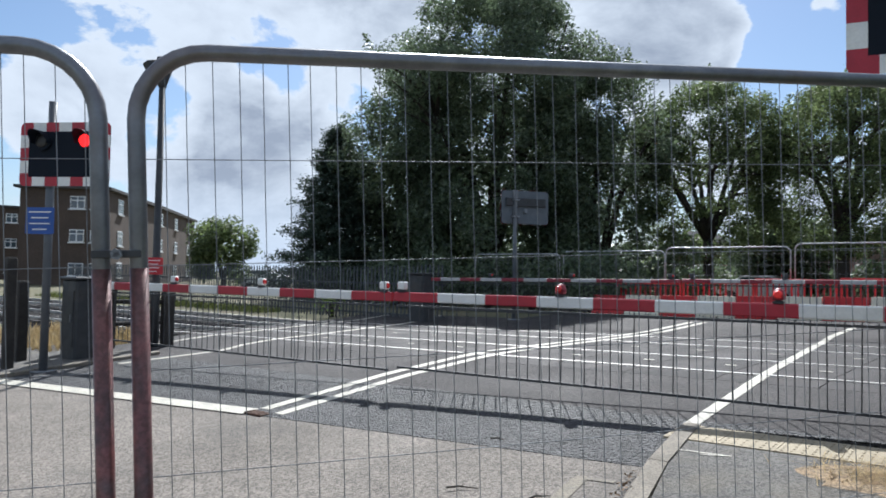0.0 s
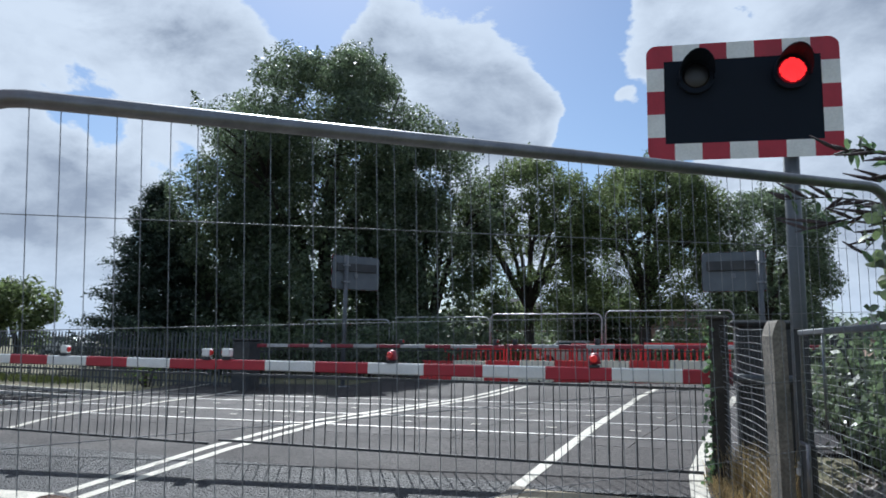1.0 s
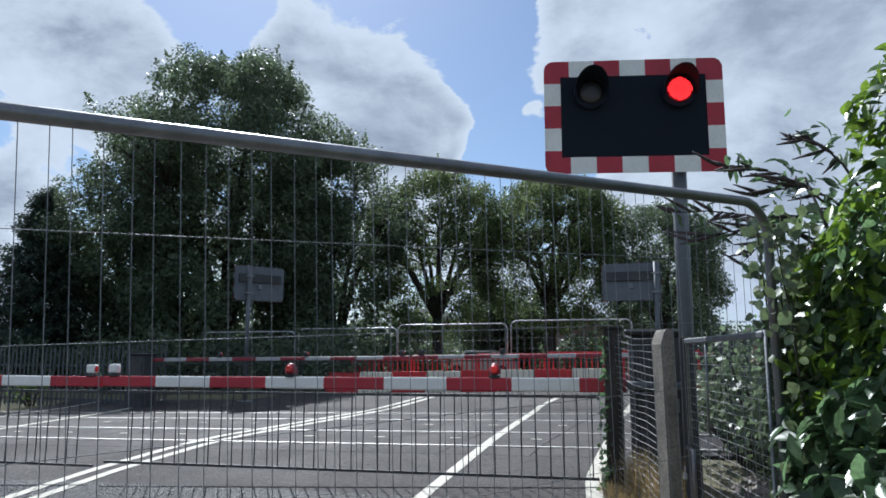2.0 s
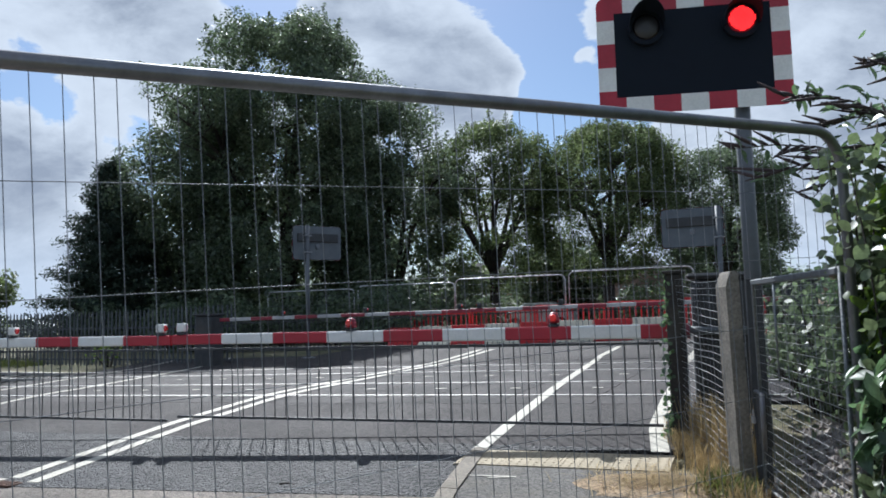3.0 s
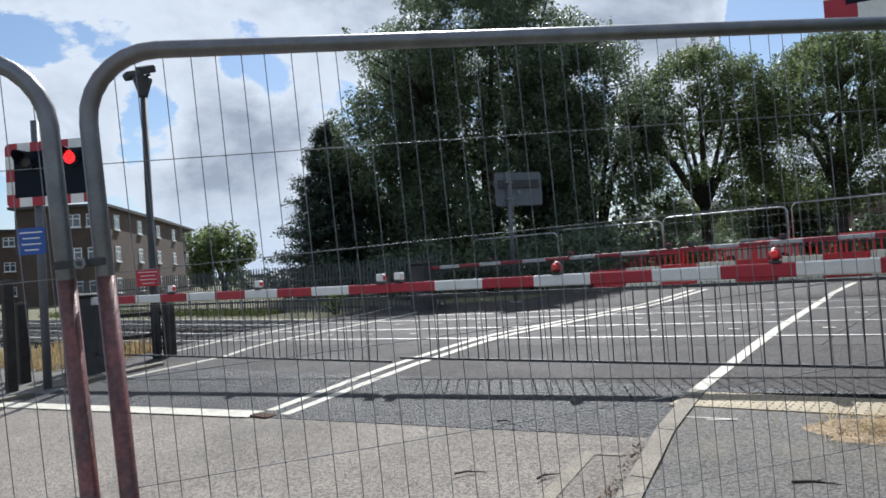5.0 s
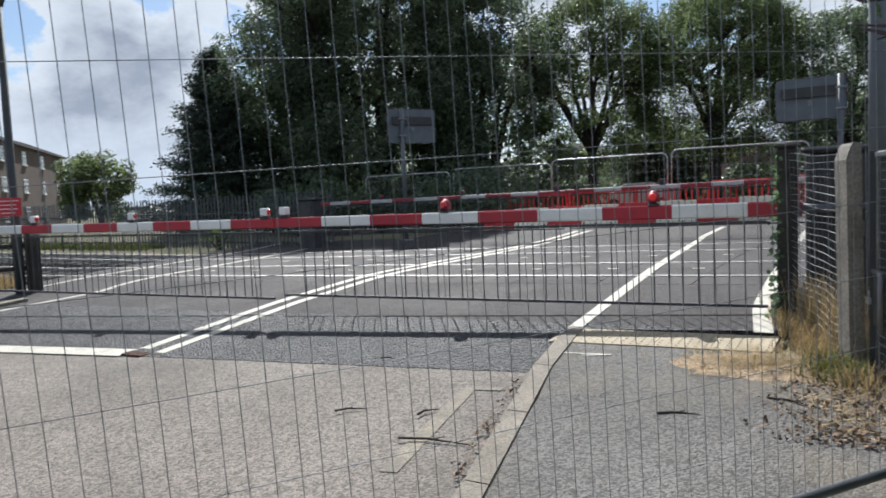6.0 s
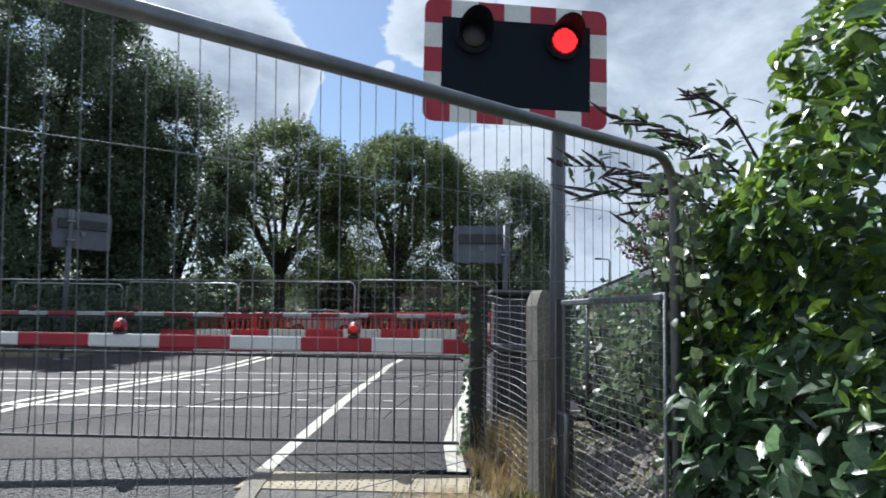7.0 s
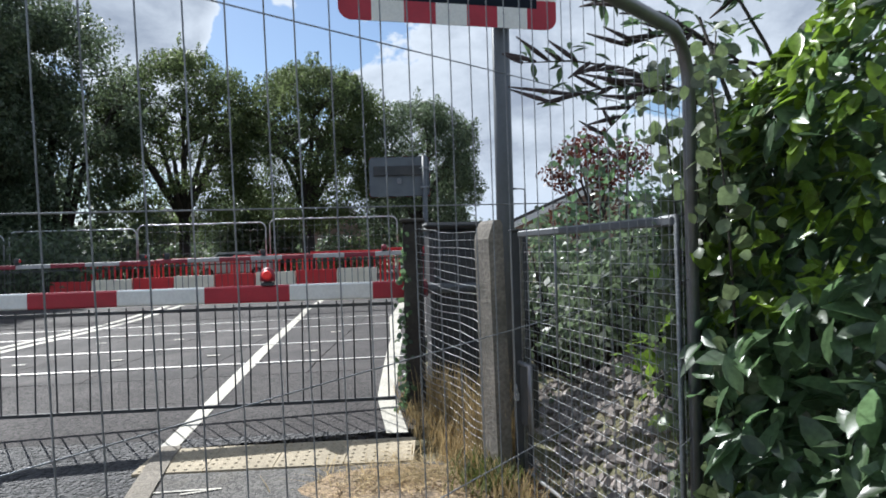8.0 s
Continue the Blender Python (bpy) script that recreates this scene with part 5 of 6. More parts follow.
rub.add(vs, [(j * (nx + 1) + i, j * (nx + 1) + i + 1, (j + 1) * (nx + 1) + i + 1, (j + 1) * (nx + 1) + i) for j in range(ny) for i in range(nx)], True)


def rub_h(x, y):
    return gz(x, y) - 0.12 + 0.62 * smooth01(0.1, 1.1, x) * smooth01(4.2, 5.2, y) * (1 - 0.5 * smooth01(6.0, 7.4, y)) + 0.04 * noise.noise((x * 3, y * 3, 1))


single("rubble_bank", rub, DIRT, "earth bank under crushed stone", "bank", kind="structure")


def rub_place(rg):
    x, y = rg.uniform(0.2, 2.3), rg.uniform(4.35, 7.2)
    return x, y, rub_h(x, y) + 0.01


single("crushed_stone", stones(2600, rub_place, 0.038, 41), RUBBLE, "pale crushed stone heaped behind the gate", "stones", kind="stuff")

# ---- hedge by the fence end ----


def hedge():
    rg = np.random.default_rng(51)
    rnd = random.Random(51)
    t = thing("ivy_hedge", "tall glossy laurel and ivy hedge beside the fence end", "hedge", Matrix.Translation((1.66, 3.78, 0.0)))
    b = B()
    for k in range(16):
        a = rnd.uniform(0, 6.28)
        s = Vector((rnd.uniform(-.5, .9), rnd.uniform(-.7, .7), 0.0))
        e = s + Vector((math.cos(a) * 0.7, math.sin(a) * 0.7, rnd.uniform(1.5, 3.0)))
        b.sweep([s, s.lerp(e, 0.5) + Vector((0.05, 0.04, 0)), e], [0.03, 0.02, 0.006], 6)
    part("branchwork", b, BARK, t)
    # skin of leaves over an uneven mass, in several depths

    def surface(n, depth, u0=-1.9, u1=1.25, cover=0.0):
        pts, nor = [], []
        while len(pts) < n:
            u, h = rnd.uniform(u0, u1), rnd.uniform(0.0, 1.0)
            a = u + math.pi * 1.12
            top = 1.90 + 1.05 * smooth01(-1.15, 0.35, u) + 0.12 * math.sin(u * 7)
            z = 0.10 + h * top
            lump = noise.noise((u * 2.4, z * 2.1, 3.0))
            bulge = 1.12 + 0.10 * math.sin(z * 2.3 + u * 2) + 0.24 * lump + 0.12 * noise.noise((u * 6, z * 5, 7.0))
            if lump < cover - 1:
                continue
            r = bulge * (1 - 0.40 * smooth01(0.78, 1.05, h)) - depth * rnd.random()
            pts.append((math.cos(a) * r, math.sin(a) * r * 1.1, z))
            nor.append((math.cos(a), math.sin(a), 1.25))
        return pts, nor
    p, n = surface(5400, 0.30)
    part("foliage", leaf_cloud(p, n, 0.088, 4, rg, 0.9, 0.48, 0.75), LEAF_H, t)
    p, n = surface(1200, 0.05, -0.6, 1.25)
    low = [k for k in range(len(p)) if p[k][2] < 2.0 + 0.3 * math.sin(k)]
    part("laurel_foliage", leaf_cloud([p[k] for k in low], [(n[k][0] * 0.8, n[k][1] * 0.8, 1.1) for k in low], 0.115, 4, rg, 0.5, 0.46, 1.6), LEAF_H, t, "broad glossy laurel leaves")
    p, n = surface(10500, 0.16, -1.9, -0.45)
    part("ivy", leaf_cloud(p, n, 0.047, 4, rg, 0.9, 0.9, 0.7), LEAF_I, t, "small ivy leaves at the hedge end")
    p, n = surface(5200, 0.06)
    # Yellow leaves crowd the upper hedge: sunlight on top put into leaf colour.
    keep = [k for k in range(len(p)) if noise.noise((p[k][0] * 1.5, p[k][1] * 1.5, p[k][2] * 1.5)) + 1.0 * smooth01(1.3, 2.2, p[k][2]) > 0.06]
    part("young_foliage", leaf_cloud([p[k] for k in keep], [n[k] for k in keep], 0.092, 4, rg, 0.85, 0.38, 0.6), LEAF_Y, t, "yellow green leaves, thickest where sun strikes the top")
    p, n = surface(1200, 0.7)
    part("inner_foliage", leaf_cloud(p, n, 0.12, 4, rg, 0.9, 0.6), LEAF_H, t, "dark inner leaves")


hedge()


def ivy_curtain():
    """Ivy hanging over the gate's end and up the fence tube."""
    rg = np.random.default_rng(57)
    base = Vector((0.50, 3.93, gz(0.5, 3.93) - 0.1))
    t = thing("ivy", "pale ivy hanging over the gate end beside the hedge", "ivy", Matrix.Translation(base))
    pts, nor = [], []
    for k in range(9):
        b = B()
        x0, y0 = rg.normal(0.03, 0.07), rg.normal(0, 0.10)
        line = [(x0 + 0.05 * math.sin(q * 5 + k), y0 + 0.04 * math.cos(q * 4 + k), q * (1.5 + 0.08 * k)) for q in (0, 0.2, 0.4, 0.6, 0.8, 1.0)]
        b.sweep(line, [0.008, 0.007, 0.006, 0.005, 0.004, 0.003], 5)
        part("stem", b, BARK, t)
        for j in range(150):
            q = rg.random()
            z = q * (1.5 + 0.08 * k)
            pts.append((x0 + 0.05 * math.sin(q * 5 + k) + rg.normal(0, 0.045), y0 + 0.04 * math.cos(q * 4 + k) + rg.normal(0, 0.05), z + 0.05))
            nor.append((-0.4, -0.8, 0.6))
    part("foliage", leaf_cloud(pts, nor, 0.055, 4, rg, 0.8, 0.85, 0.8), LEAF_I, t)


ivy_curtain()


def sprig(base, tip, label, spikes, seed, leaf=LEAF_H, size=0.085):
    """An arching shrub branch with long leaves and flower spikes."""
    rg = np.random.default_rng(seed)
    base, tip = Vector(base), Vector(tip)
    t = thing("shrub_branch", label, "branch", Matrix.Translation(base))
    d = tip - base
    line = [d * q + Vector((0, 0, 0.16 * math.sin(q * math.pi))) for q in (0, .2, .4, .6, .8, 1)]
    b = B()
    b.sweep(line, [0.009, 0.008, 0.007, 0.005, 0.004, 0.002], 6)
    part("stem", b, BARK, t)
    pts, nor = [], []
    for k in range(34):
        q = 0.25 + 0.75 * k / 34
        p = d * q + Vector((0, 0, 0.16 * math.sin(q * math.pi)))
        o = rg.normal(0, 1, 3) * 0.05
        pts.append((p.x + o[0], p.y + o[1], p.z + o[2]))
        nor.append((0.2, -0.5, 1))
    part("foliage", leaf_cloud(pts, nor, size, 4, rg, 0.6, 0.33, 0.9), leaf, t)
    if spikes:
        for k in range(spikes):
            b = B()
            q = 0.45 + 0.55 * k / max(1, spikes - 1)
            p = d * q + Vector((0, 0, 0.16 * math.sin(q * math.pi)))
            e = p + Vector((rg.normal(-0.11, 0.06), rg.normal(0, 0.05), rg.uniform(-0.06, 0.09)))
            b.sweep([p, p.lerp(e, 0.4), e], [0.007, 0.011, 0.003], 6)
            part("flower_spike", b, LEAF_F, t)


for k, (tx, ty, tz) in enumerate(((-0.02, 4.62, 2.38), (0.10, 4.60, 2.20), (0.25, 4.55, 2.62), (0.45, 4.65, 2.45), (0.62, 4.5, 2.72), (0.35, 4.75, 2.08))):
    sprig((1.0, 4.35, 1.85 + 0.08 * k), (tx, ty, tz), "arching shrub branch with narrow leaves and withered flower spikes", 11, 60 + k, size=0.088)
for k, (sx0, sz0, tx, tz) in enumerate(((2.3, 3.0, 1.05, 3.45), (2.5, 2.8, 1.3, 3.1), (2.4, 3.3, 1.4, 3.75))):
    sprig((sx0, 4.2, sz0), (tx, 4.05, tz), "leafy branch reaching over the hedge", 0, 80 + k, LEAF_Y if k == 1 else LEAF_H, 0.11)
# bramble and bushes behind the gate
shrub(0.95, 5.25, 1.15, 0.34, LEAF_Y, "bright bramble growing through behind the gate", 301, 16, 420, 0.085, (0.12, 0.24), z=0.55)
shrub(1.5, 6.3, 1.35, 0.75, LEAF_A, "dark bush behind the gate", 302, 30, 420, 0.09, (0.22, 0.42), z=0.75)
shrub(0.62, 7.9, 1.5, 0.7, LEAF_A, "dark bush beside the barrier machine", 303, 40, 520, 0.08, (0.22, 0.42))
shrub(0.95, 6.75, 1.5, 0.55, LEAF_A, "dark bush over the stone heap behind the gate", 306, 44, 560, 0.07, (0.2, 0.36))
shrub(1.6, 8.6, 1.5, 1.0, LEAF_A, "dark bush beside the tracks", 304, 34, 420, 0.10, (0.25, 0.45))
shrub(1.7, 9.9, 2.6, 0.9, LEAF_H, "tall green bush beside the tracks", 305, 36, 300, 0.11, (0.25, 0.5))
# ivy on the dark post
rg_i = np.random.default_rng(77)
pi = np.stack([FP.x + rg_i.normal(0.0, 0.03, 190) - 0.07, FP.y + rg_i.normal(-0.06, 0.03, 190), FP.z + 1.35 * rg_i.uniform(0.02, 1.0, 190) ** 1.3], 1)
ivy = thing("ivy", "dark ivy climbing the fence post", "ivy")
part("foliage", leaf_cloud(pi, np.tile((0, -1, 0.3), (190, 1)), 0.038, 4, rg_i, 0.8, 0.9), LEAF_H, ivy)

# ---- distant buildings ----


def flats(corner, along, across, n_bays, storeys, label, wall=BRICK_W, sto=2.6, roof_h=1.2, front=None):
    """A long block: walls with window openings' frames and panes, shallow roof. corner: ground point; along, across: edge vectors."""
    corner, along, across = Vector(corner), Vector(along), Vector(across)
    L, D = along.length, across.length
    ux, uy = along / L, across / D
    m = Matrix.Identity(4)
    uz = Vector((0, 0, 1))
    for i in range(3):
        m[i][0], m[i][1], m[i][2], m[i][3] = ux[i], uy[i], uz[i], corner[i]
    t = thing("apartment_building", label, "building", m, "distant buildings")
    H = storeys * sto
    b = B()
    b.box((0, 0, -1), (L, D, H))
    part("wall", b, wall, t)
    b = B()
    o = 0.35
    vs = [(-o, -o, H), (L + o, -o, H), (L + o, D + o, H), (-o, D + o, H), (-o, -o, H + 0.2), (L + o, -o, H + 0.2), (L + o, D + o, H + 0.2), (-o, D + o, H + 0.2),
          (-o, D / 2, H + roof_h), (L + o, D / 2, H + roof_h)]
    b.add(vs, [(3, 2, 1, 0), (0, 1, 5, 4), (2, 3, 7, 6), (4, 5, 9, 8), (6, 7, 8, 9), (1, 2, 6, 9, 5), (3, 0, 4, 8, 7)])
    part("roof", b, ROOF, t)

    def window(mw, w, h):
        b = B()
        b.box((-w / 2, -0.04, -h / 2), (w / 2, 0.03, h / 2), c=0.012)
        fr = part("window", b, UPVC, t, m=mw)
        for x0, x1, z0, z1 in ((-0.44, -0.04, -0.42, 0.12), (0.04, 0.44, -0.42, 0.12), (-0.44, -0.04, 0.2, 0.43), (0.04, 0.44, 0.2, 0.43)):
            b = B()
            b.box((x0 * w, -0.05, z0 * h), (x1 * w, -0.041, z1 * h))
            part("pane", b, PANE, fr)
        b = B()
        b.box((-w / 2 - 0.08, -0.14, -h / 2 - 0.08), (w / 2 + 0.08, 0.0, -h / 2))
        part("sill", b, UPVC, fr)
    for s in range(storeys):
        z = s * sto + 1.5
        for k, q in enumerate(front or [(k + 0.5) / n_bays for k in range(n_bays)]):
            window(Matrix.Translation((q * L, -0.02, z)), 1.05 if front else (1.5 if k % 2 else 1.0), 0.95 if front else 1.25)
        nb = max(2, int(D / 6))
        for k in range(nb):
            window(Matrix.Translation((-0.02, (k + 0.5) * D / nb, z)) @ Matrix.Rotation(radians(-90), 4, "Z"), 1.3, 1.2)
            window(Matrix.Translation((L + 0.02, (k + 0.5) * D / nb, z)) @ Matrix.Rotation(radians(90), 4, "Z"), 1.3, 1.2)
    return t


def at(az, d):
    return (0.07 - math.sin(radians(az)) * d, 0.25 + math.cos(radians(az)) * d, 0.0)


A0, A1, A2 = Vector((-54.06, 26.12, 0)), Vector((-80.66, 50.31, 0)), Vector((-58.14, 21.57, 0))
flats((A2.x, A2.y, 0.0), (A0 - A2), (A1 - A0).normalized() * 34, 2, 3, "three-storey brown brick block of flats with white windows", sto=2.5, roof_h=0.3, front=(0.66, 0.9))
N0, N1 = Vector(at(75.5, 88)), Vector(at(69.0, 88))
flats(N0, N1 - N0, Vector(at(75.5, 100)) - N0, 3, 3, "further brown brick block of flats with white windows", sto=2.6, roof_h=0.3, front=(0.2, 0.5, 0.8))

# ---- further things across the road ----
def cctv_pole(x, y, h):
    t = thing("light_pole", "grey steel pole with two lamp heads", "pole", Matrix.Translation((x, y, gz(x, y) - 0.06)))
    b = B()
    b.sweep([(0, 0, 0), (0, 0, 1.2), (0, 0, 1.25), (0, 0, h)], [0.085, 0.085, 0.068, 0.055], 12)
    part("shaft", b, DARKM, t)
    b = B()
    b.sweep([(0, 0, h - 0.42), (0, 0, h - 0.36), (0, 0, h - 0.1), (0, 0, h - 0.06)], [0.07, 0.085, 0.17, 0.16], 12)
    part("flared_head", b, DARKM, t)
    b = B()
    b.sweep([(-0.24, 0, h - 0.05), (0.24, 0, h - 0.05)], 0.03, 8)
    part("cross_arm", b, DARKM, t)
    for s in (-1, 1):
        b = B()
        b.box((-0.09, -0.16, -0.06), (0.09, 0.14, 0.07), Matrix.Translation((s * 0.24, -0.05, h + 0.03)) @ Matrix.Rotation(radians(s * 14), 4, "Y") @ Matrix.Rotation(radians(18), 4, "X"), c=0.02)
        part("lamp_head", b, DARKM, t)


cctv_pole(-12.22, 7.0, 5.15)


def plate_sign(name, x, y, z, w, hgt, turn, material, bars, label, category, bar_mat):
    m = Matrix.Translation((x, y, z)) @ Matrix.Rotation(radians(turn), 4, "Z")
    t = thing(name, label, category, m)
    b = B()
    b.prism(rounded(w, hgt, 0.02), 0.0, 0.006, Matrix.Rotation(radians(90), 4, "X"))
    part("plate", b, material, t)
    for k in range(bars):
        zz = hgt / 2 - (k + 0.8) * hgt / (bars + 0.6)
        ww = w * (0.78, 0.6, 0.7, 0.5)[k % 4]
        b = B()
        b.box((-ww / 2, -0.009, zz - hgt * 0.022), (ww / 2, -0.006, zz + hgt * 0.022))
        part("text_bar", b, bar_mat, t)
    for s in (-1, 1):
        b = B()
        b.box((s * w * 0.25 - 0.015, 0.0, -0.02), (s * w * 0.25 + 0.015, 0.05, 0.02))
        part("clip", b, GALV_OLD, t)


plate_sign("warning_sign", -12.15, 6.86, 1.62, 0.40, 0.30, 55, REDSIGN, 4, "small red warning sign with white lines of text", "sign", UPVC)
plate_sign("notice_sign", -10.97, 4.52, 2.22, 0.44, 0.38, 32, BLUE, 4, "blue notice sign with pale lines of text on the mast", "sign", UPVC)
for (px, py, ph, pw) in ((-11.75, 4.45, 1.72, 0.07), (-12.1, 7.18, 1.02, 0.09), (-12.55, 6.35, 1.25, 0.08), (-12.75, 5.9, 1.3, 0.09), (-12.5, 4.9, 1.35, 0.08), (-13.3, 5.2, 1.3, 0.08)):
    t = thing("timber_post", "dark weathered timber post at the road side", "fence post", Matrix.Translation((px, py, gz(px, py) - 0.06)), "timber posts")
    b = B()
    b.box((-pw, -pw, 0), (pw, pw, ph), c=0.012)
    part("shaft", b, TIMBER, t)
    b = B()
    b.box((-pw * 0.8, -pw * 0.8, ph), (pw * 0.8, pw * 0.8, ph + 0.015), c=0.005)
    part("cap", b, TIMBER, t)
for (ax, ay, bx2, by2) in ((-12.5, 4.9, -13.3, 5.2), (-12.75, 5.9, -12.55, 6.35), (-12.55, 6.35, -12.1, 7.18)):
    t = thing("rail_fence", "dark timber rail fence between posts", "fence", group="timber rails")
    for zz in (0.45, 0.85, 1.15):
        b = B()
        b.sweep([(ax, ay, gz(ax, ay) + zz), (bx2, by2, gz(bx2, by2) + zz * 0.92)], 0.04, 5)
        part("rail", b, TIMBER, t)


def car(x, y, turn, paint, label):
    t = thing("parked_car", label, "car", Matrix.Translation((x, y, gz(x, y) - 0.04)) @ Matrix.Rotation(radians(turn), 4, "Z"), "parked cars")
    b = B()
    side = [(-2.0, 0.35), (-2.05, 0.75), (-1.9, 0.92), (-1.35, 1.0), (-0.75, 1.42), (0.75, 1.45), (1.5, 1.02), (1.98, 0.88), (2.05, 0.4)]
    n = len(side)
    vs = []
    for yy, inset in ((-0.85, 0), (-0.78, 0.06), (0.78, 0.06), (0.85, 0)):
        vs += [(px, yy * (0.86 if pz > 1.2 else 1.0), pz + inset * 0.3) for px, pz in side]
    fs = [tuple(range(n)), tuple(reversed(range(3 * n, 4 * n)))] + [(r * n + k, (r + 1) * n + k, (r + 1) * n + (k + 1) % n, r * n + (k + 1) % n) for r in range(3) for k in range(n)]
    b.add(vs, fs)
    part("body", b, paint, t)
    for yy in (-0.80, 0.80):
        b = B()
        b.add([(px, yy + (0.02 if yy > 0 else -0.02), pz) for px, pz in ((-1.15, 1.02), (-0.7, 1.34), (0.7, 1.36), (1.25, 1.03))], [(0, 1, 2, 3) if yy > 0 else (3, 2, 1, 0)])
        part("side_window", b, PANE, t)
    for px in (-1.25, 1.3):
        for yy in (-0.80, 0.80):
            b = B()
            b.sweep([(px, yy - 0.1, 0.32), (px, yy + 0.1, 0.32)], 0.32, 16)
            wh = part("wheel", b, RUBBER, t)
            b = B()
            b.sweep([(px, yy - 0.105, 0.32), (px, yy + 0.105, 0.32)], 0.2, 12)
            part("rim", b, GALV, wh)


car(-48.0, 36.0, 20, CARW, "white parked car behind the palisade fence")
car(-53.0, 40.0, 15, CARD, "dark parked car behind the palisade fence")
car(-11.5, 40.5, 5, CARW, "white parked car under the trees")
for k in range(9):
    shrub(-62 + 5.2 * k, 62 - 1.0 * k, 4.2 + 1.6 * math.sin(k * 2.7) ** 2, 3.0, LEAF_A if k % 2 else LEAF_B, "distant tree clump beyond the car park", 320 + k, 26, 45, 0.45, (0.9, 1.5), name="distant_tree")


def gable_house(x0, x1, y, depth, eaves, apex, wall, label, fascia=UPVC, wins=()):
    """A house with its gable end towards the road."""
    z0 = 0.3
    t = thing("house", label, "building", Matrix.Translation((x0, y, z0)), "distant buildings")
    w = x1 - x0
    b = B()
    e, a = eaves - z0, apex - z0
    ol = [(0, -1), (w, -1), (w, e), (w / 2, a), (0, e)]
    vs = [(px, yy, pz) for yy in (0, depth) for px, pz in ol]
    b.add(vs, [(0, 1, 2, 3, 4), (9, 8, 7, 6, 5)] + [(k, k + 5, (k + 1) % 5 + 5, (k + 1) % 5) for k in range(5)])
    part("wall", b, wall, t)
    for s in (0, 1):
        b = B()
        xe, xa = (-0.3 if s == 0 else w + 0.3), w / 2
        ze = e - 0.3 * (a - e) / (w / 2)
        vs = [(xe, -0.3, ze), (xa, -0.3, a), (xa, depth + 0.3, a), (xe, depth + 0.3, ze)]
        vs = vs + [(p, q, r + 0.12) for p, q, r in vs]
        b.add(vs, [(0, 1, 2, 3), (7, 6, 5, 4), (0, 4, 5, 1), (1, 5, 6, 2), (2, 6, 7, 3), (3, 7, 4, 0)])
        part("roof", b, ROOF, t)
        b = B()
        vs = [(xe, -0.33, ze - 0.16), (xa, -0.33, a - 0.16), (xa, -0.33, a + 0.02), (xe, -0.33, ze + 0.02)]
        vs = vs + [(p, q + 0.025, r) for p, q, r in vs]
        b.add(vs, [(0, 1, 2, 3), (7, 6, 5, 4), (0, 4, 5, 1), (1, 5, 6, 2), (2, 6, 7, 3), (3, 7, 4, 0)])
        part("bargeboard", b, fascia, t)
    for wx, wz, ww, wh in wins:
        b = B()
        b.box((wx - ww / 2, -0.04, wz - wh / 2), (wx + ww / 2, 0.02, wz + wh / 2), c=0.01)
        fr = part("window", b, UPVC, t)
        for s in (-1, 1):
            b = B()
            b.box((wx + s * ww * 0.24 - ww * 0.19, -0.05, wz - wh * 0.42), (wx + s * ww * 0.24 + ww * 0.19, -0.041, wz + wh * 0.42))
            part("pane", b, PANE, fr)


gable_house(1.9, 6.5, 23.2, 6.0, 2.45, 3.45, RENDER_W, "low outbuilding with dark shallow gable roof", wins=())
gable_house(-8.6, -5.6, 49.0, 7.0, 3.7, 5.0, RENDER_W, "pink brown rendered house end behind the trees", wins=((0.8, 1.6, 0.9, 1.1),))
for k in range(3):
    gable_house(-24 + 6.6 * k, -19 + 6.6 * k, 56 + k, 8, 3.1, 5.4, BRICK_W if k % 2 else RENDER_W, "brick bungalow behind the trees", wins=((1.3, 1.5, 1.4, 1.1), (3.6, 1.5, 1.4, 1.1)))
tree(3.4, 19.0, 3.9, 1.15, 1.0, LEAF_R, "small copper red leaved tree beside the outbuilding", 401, 40, 420, 0.12, clump_r=(0.3, 0.55), trunk_r=0.08)
shrub(3.4, 12.5, 2.7, 1.2, LEAF_H, "green garden bush beyond the boundary", 402, 34, 300, 0.11, (0.3, 0.55))
t = thing("street_lamp", "slim grey street lamp far along the road", "street lamp", Matrix.Translation((4.2, 41.0, gz(4, 41) - 0.1)))
b = B()
b.sweep([(0, 0, 0), (0, 0, 4.1), (-0.1, 0, 4.2), (-0.45, 0, 4.22)], [0.07, 0.045, 0.04, 0.035], 8)
part("column", b, GALV_OLD, t)
b = B()
b.box((-0.8, -0.08, 4.17), (-0.42, 0.08, 4.27), c=0.02)
part("lantern", b, GREYBOX, t)

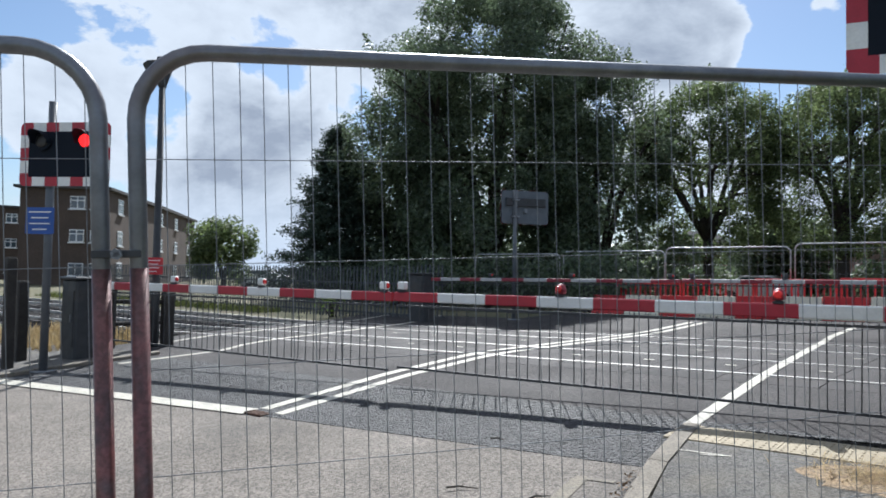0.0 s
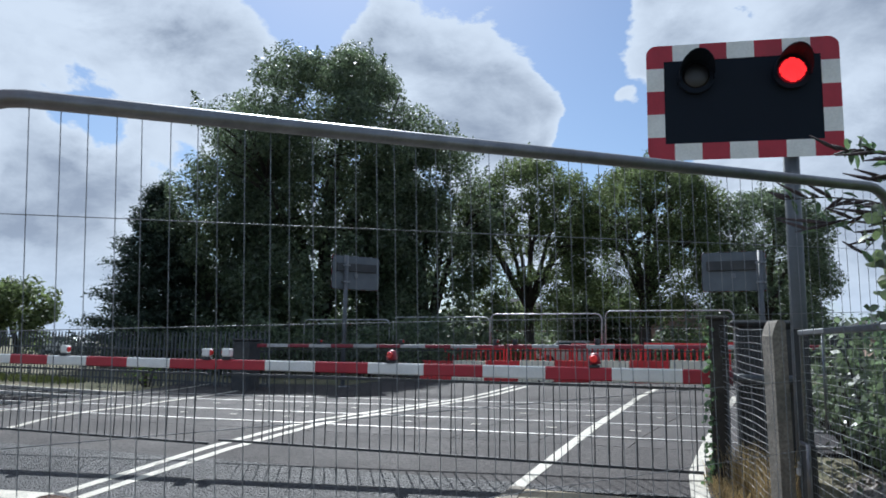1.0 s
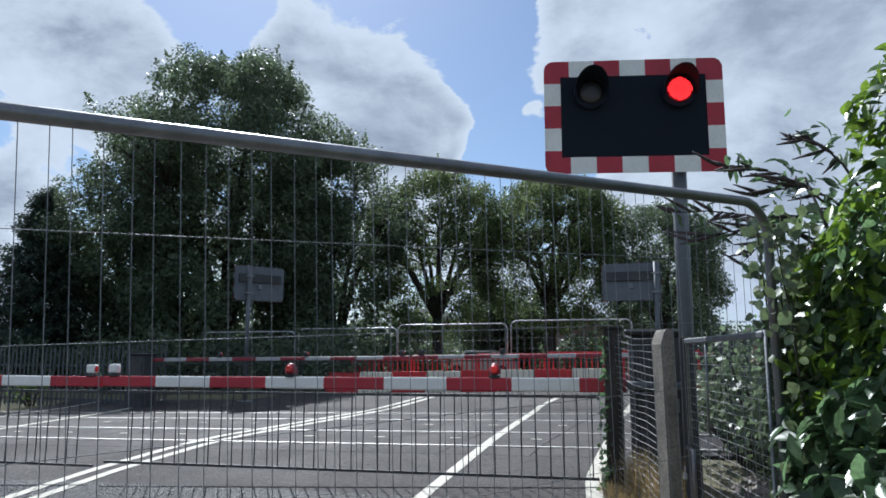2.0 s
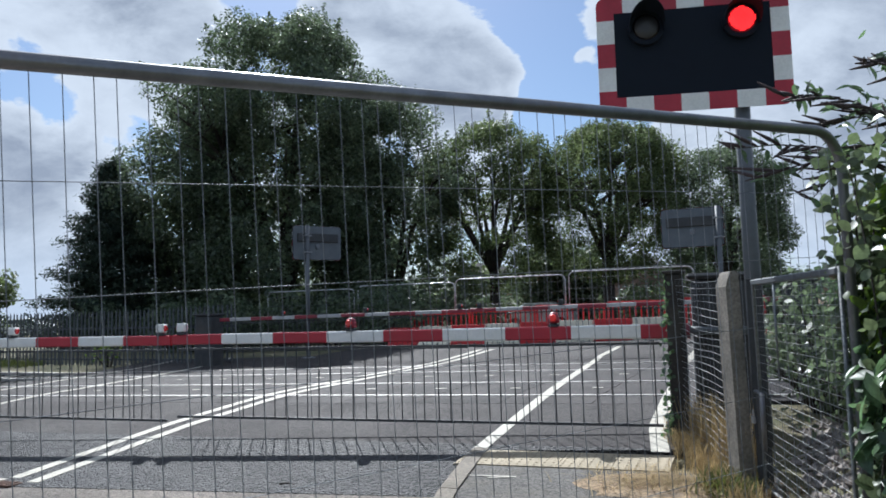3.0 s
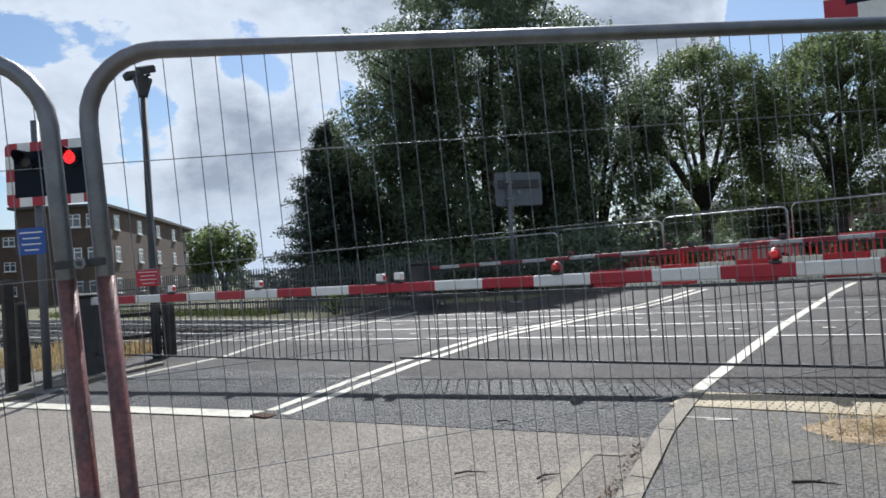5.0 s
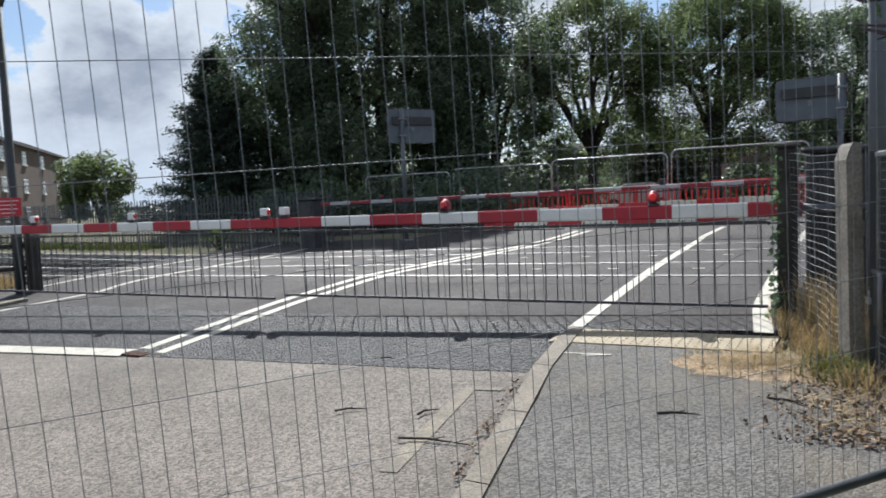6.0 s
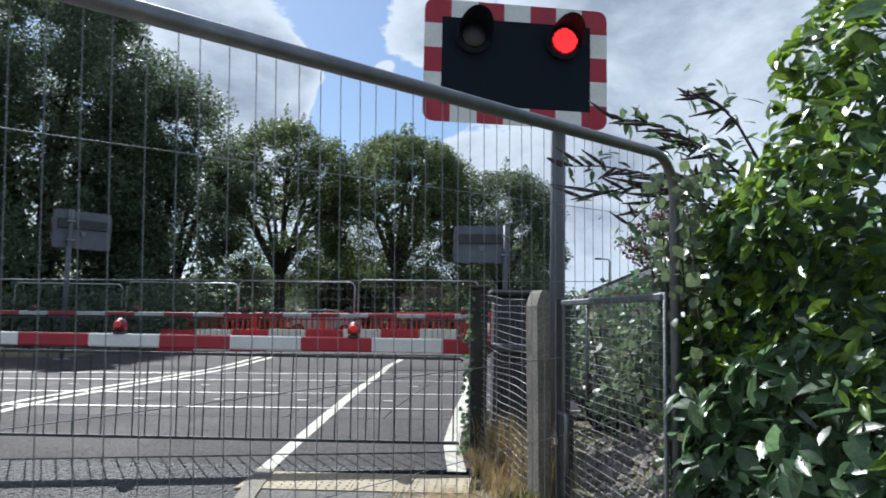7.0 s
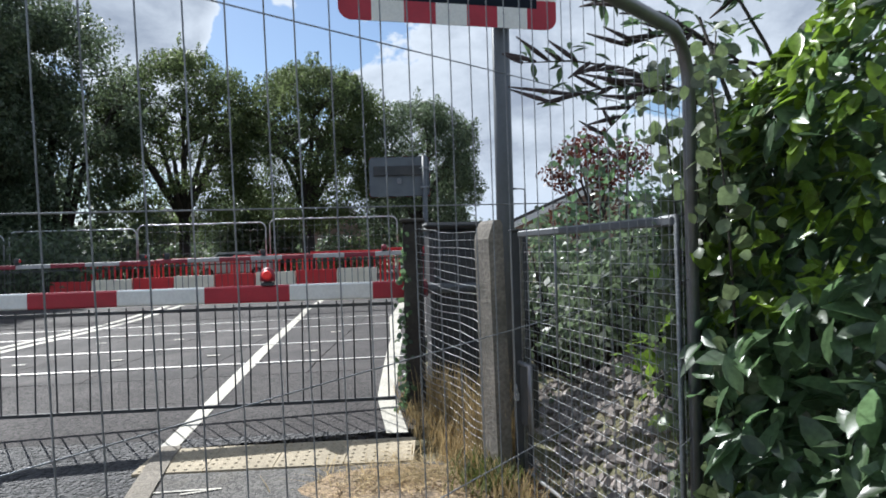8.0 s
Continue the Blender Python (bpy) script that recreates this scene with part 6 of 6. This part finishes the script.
# ---- small things on the ground ----
t = thing("drain_cover", "small rusty iron cover in the road", "cover", Matrix.Translation((-5.82, 4.55, gz(-5.82, 4.55) + 0.012)))
b = B()
b.box((-0.13, -0.07, -0.02), (0.13, 0.07, 0.006), c=0.005)
part("lid", b, RUSTY, t)
for k in range(4):
    b = B()
    b.box((-0.11 + 0.06 * k, -0.05, 0.006), (-0.085 + 0.06 * k, 0.05, 0.012))
    part("rib", b, RUSTY, t)
for k, (sx0, sy0, a, ln) in enumerate(((-2.2, 3.55, 10, 0.42), (-2.85, 3.8, 40, 0.2), (-2.3, 3.9, 70, 0.16), (-3.3, 4.9, 20, 0.12), (-1.0, 4.3, 15, 0.25), (-0.5, 4.7, -20, 0.3))):
    t = thing("twig", "dead twig lying on the ground", "twig", Matrix.Translation((sx0, sy0, gz(sx0, sy0) + 0.022)) @ Matrix.Rotation(radians(a), 4, "Z"), "twigs")
    b = B()
    b.sweep([(0, 0, 0), (ln * 0.4, 0.02, 0.004), (ln, -0.01, 0)], [0.008, 0.007, 0.003], 6)
    part("stem", b, TWIG, t)
    b = B()
    b.sweep([(ln * 0.45, 0.015, 0.003), (ln * 0.6, 0.06, 0.008)], [0.005, 0.002], 5)
    part("side_shoot", b, TWIG, t)


def leaf_place(n, seed, fx):
    rg = np.random.default_rng(seed)
    pts = []
    for k in range(n):
        x, y = fx(rg)
        pts.append((x, y, gz(x, y) + 0.028))
    return leaf_cloud(pts, np.tile((0, 0, 1.0), (n, 1)), 0.026, 4, rg, 0.5, 0.6)


single("fallen_leaves", leaf_place(1100, 91, lambda rg: (0.05 - 0.42 * rg.random() ** 2 + rg.normal(0, 0.10), 4.1 + 1.35 * rg.random())), DEADLEAF, "dead brown leaves gathered by the verge", "leaves", kind="stuff")
single("kerb_litter", leaf_place(120, 92, lambda rg: ((lambda y: (kerb_x(y) - 0.05 + rg.normal(0, 0.03), y))(rg.uniform(3.2, 4.7)))), DEADLEAF, "dead leaves in the gutter by the kerb", "leaves", kind="stuff")
# pale worn marks on the near road, arrow mark on the footway
bar_on_ground("road_marking", (-2.30, 4.46), (-2.04, 4.50), 0.06, 0.006, FADED, "faded buff paint mark on the old road", "road marking", 3)
bar_on_ground("road_marking", (-2.26, 4.44), (-2.02, 3.2), 0.10, 0.005, FADED, "faded pale strip beside the kerb", "road marking", 6)
bar_on_ground("road_marking", (-2.0, 5.34), (-1.60, 5.36), 0.018, 0.021, PAINT, "thin white sprayed arrow on the footway", "road marking", 3)
bar_on_ground("road_marking", (-1.80, 5.30), (-1.62, 5.35), 0.015, 0.022, PAINT, "thin white sprayed arrow head", "road marking", 2)
for row, yy in enumerate((9.32, 11.2)):
    for k in range(9):
        xx = -10.3 + 1.05 * k
        bar_on_ground("road_stud", (xx, yy), (xx + 0.14, yy), 0.07, 0.009, PAINT, "small white mark set in the crossing deck", "road marking", 1)
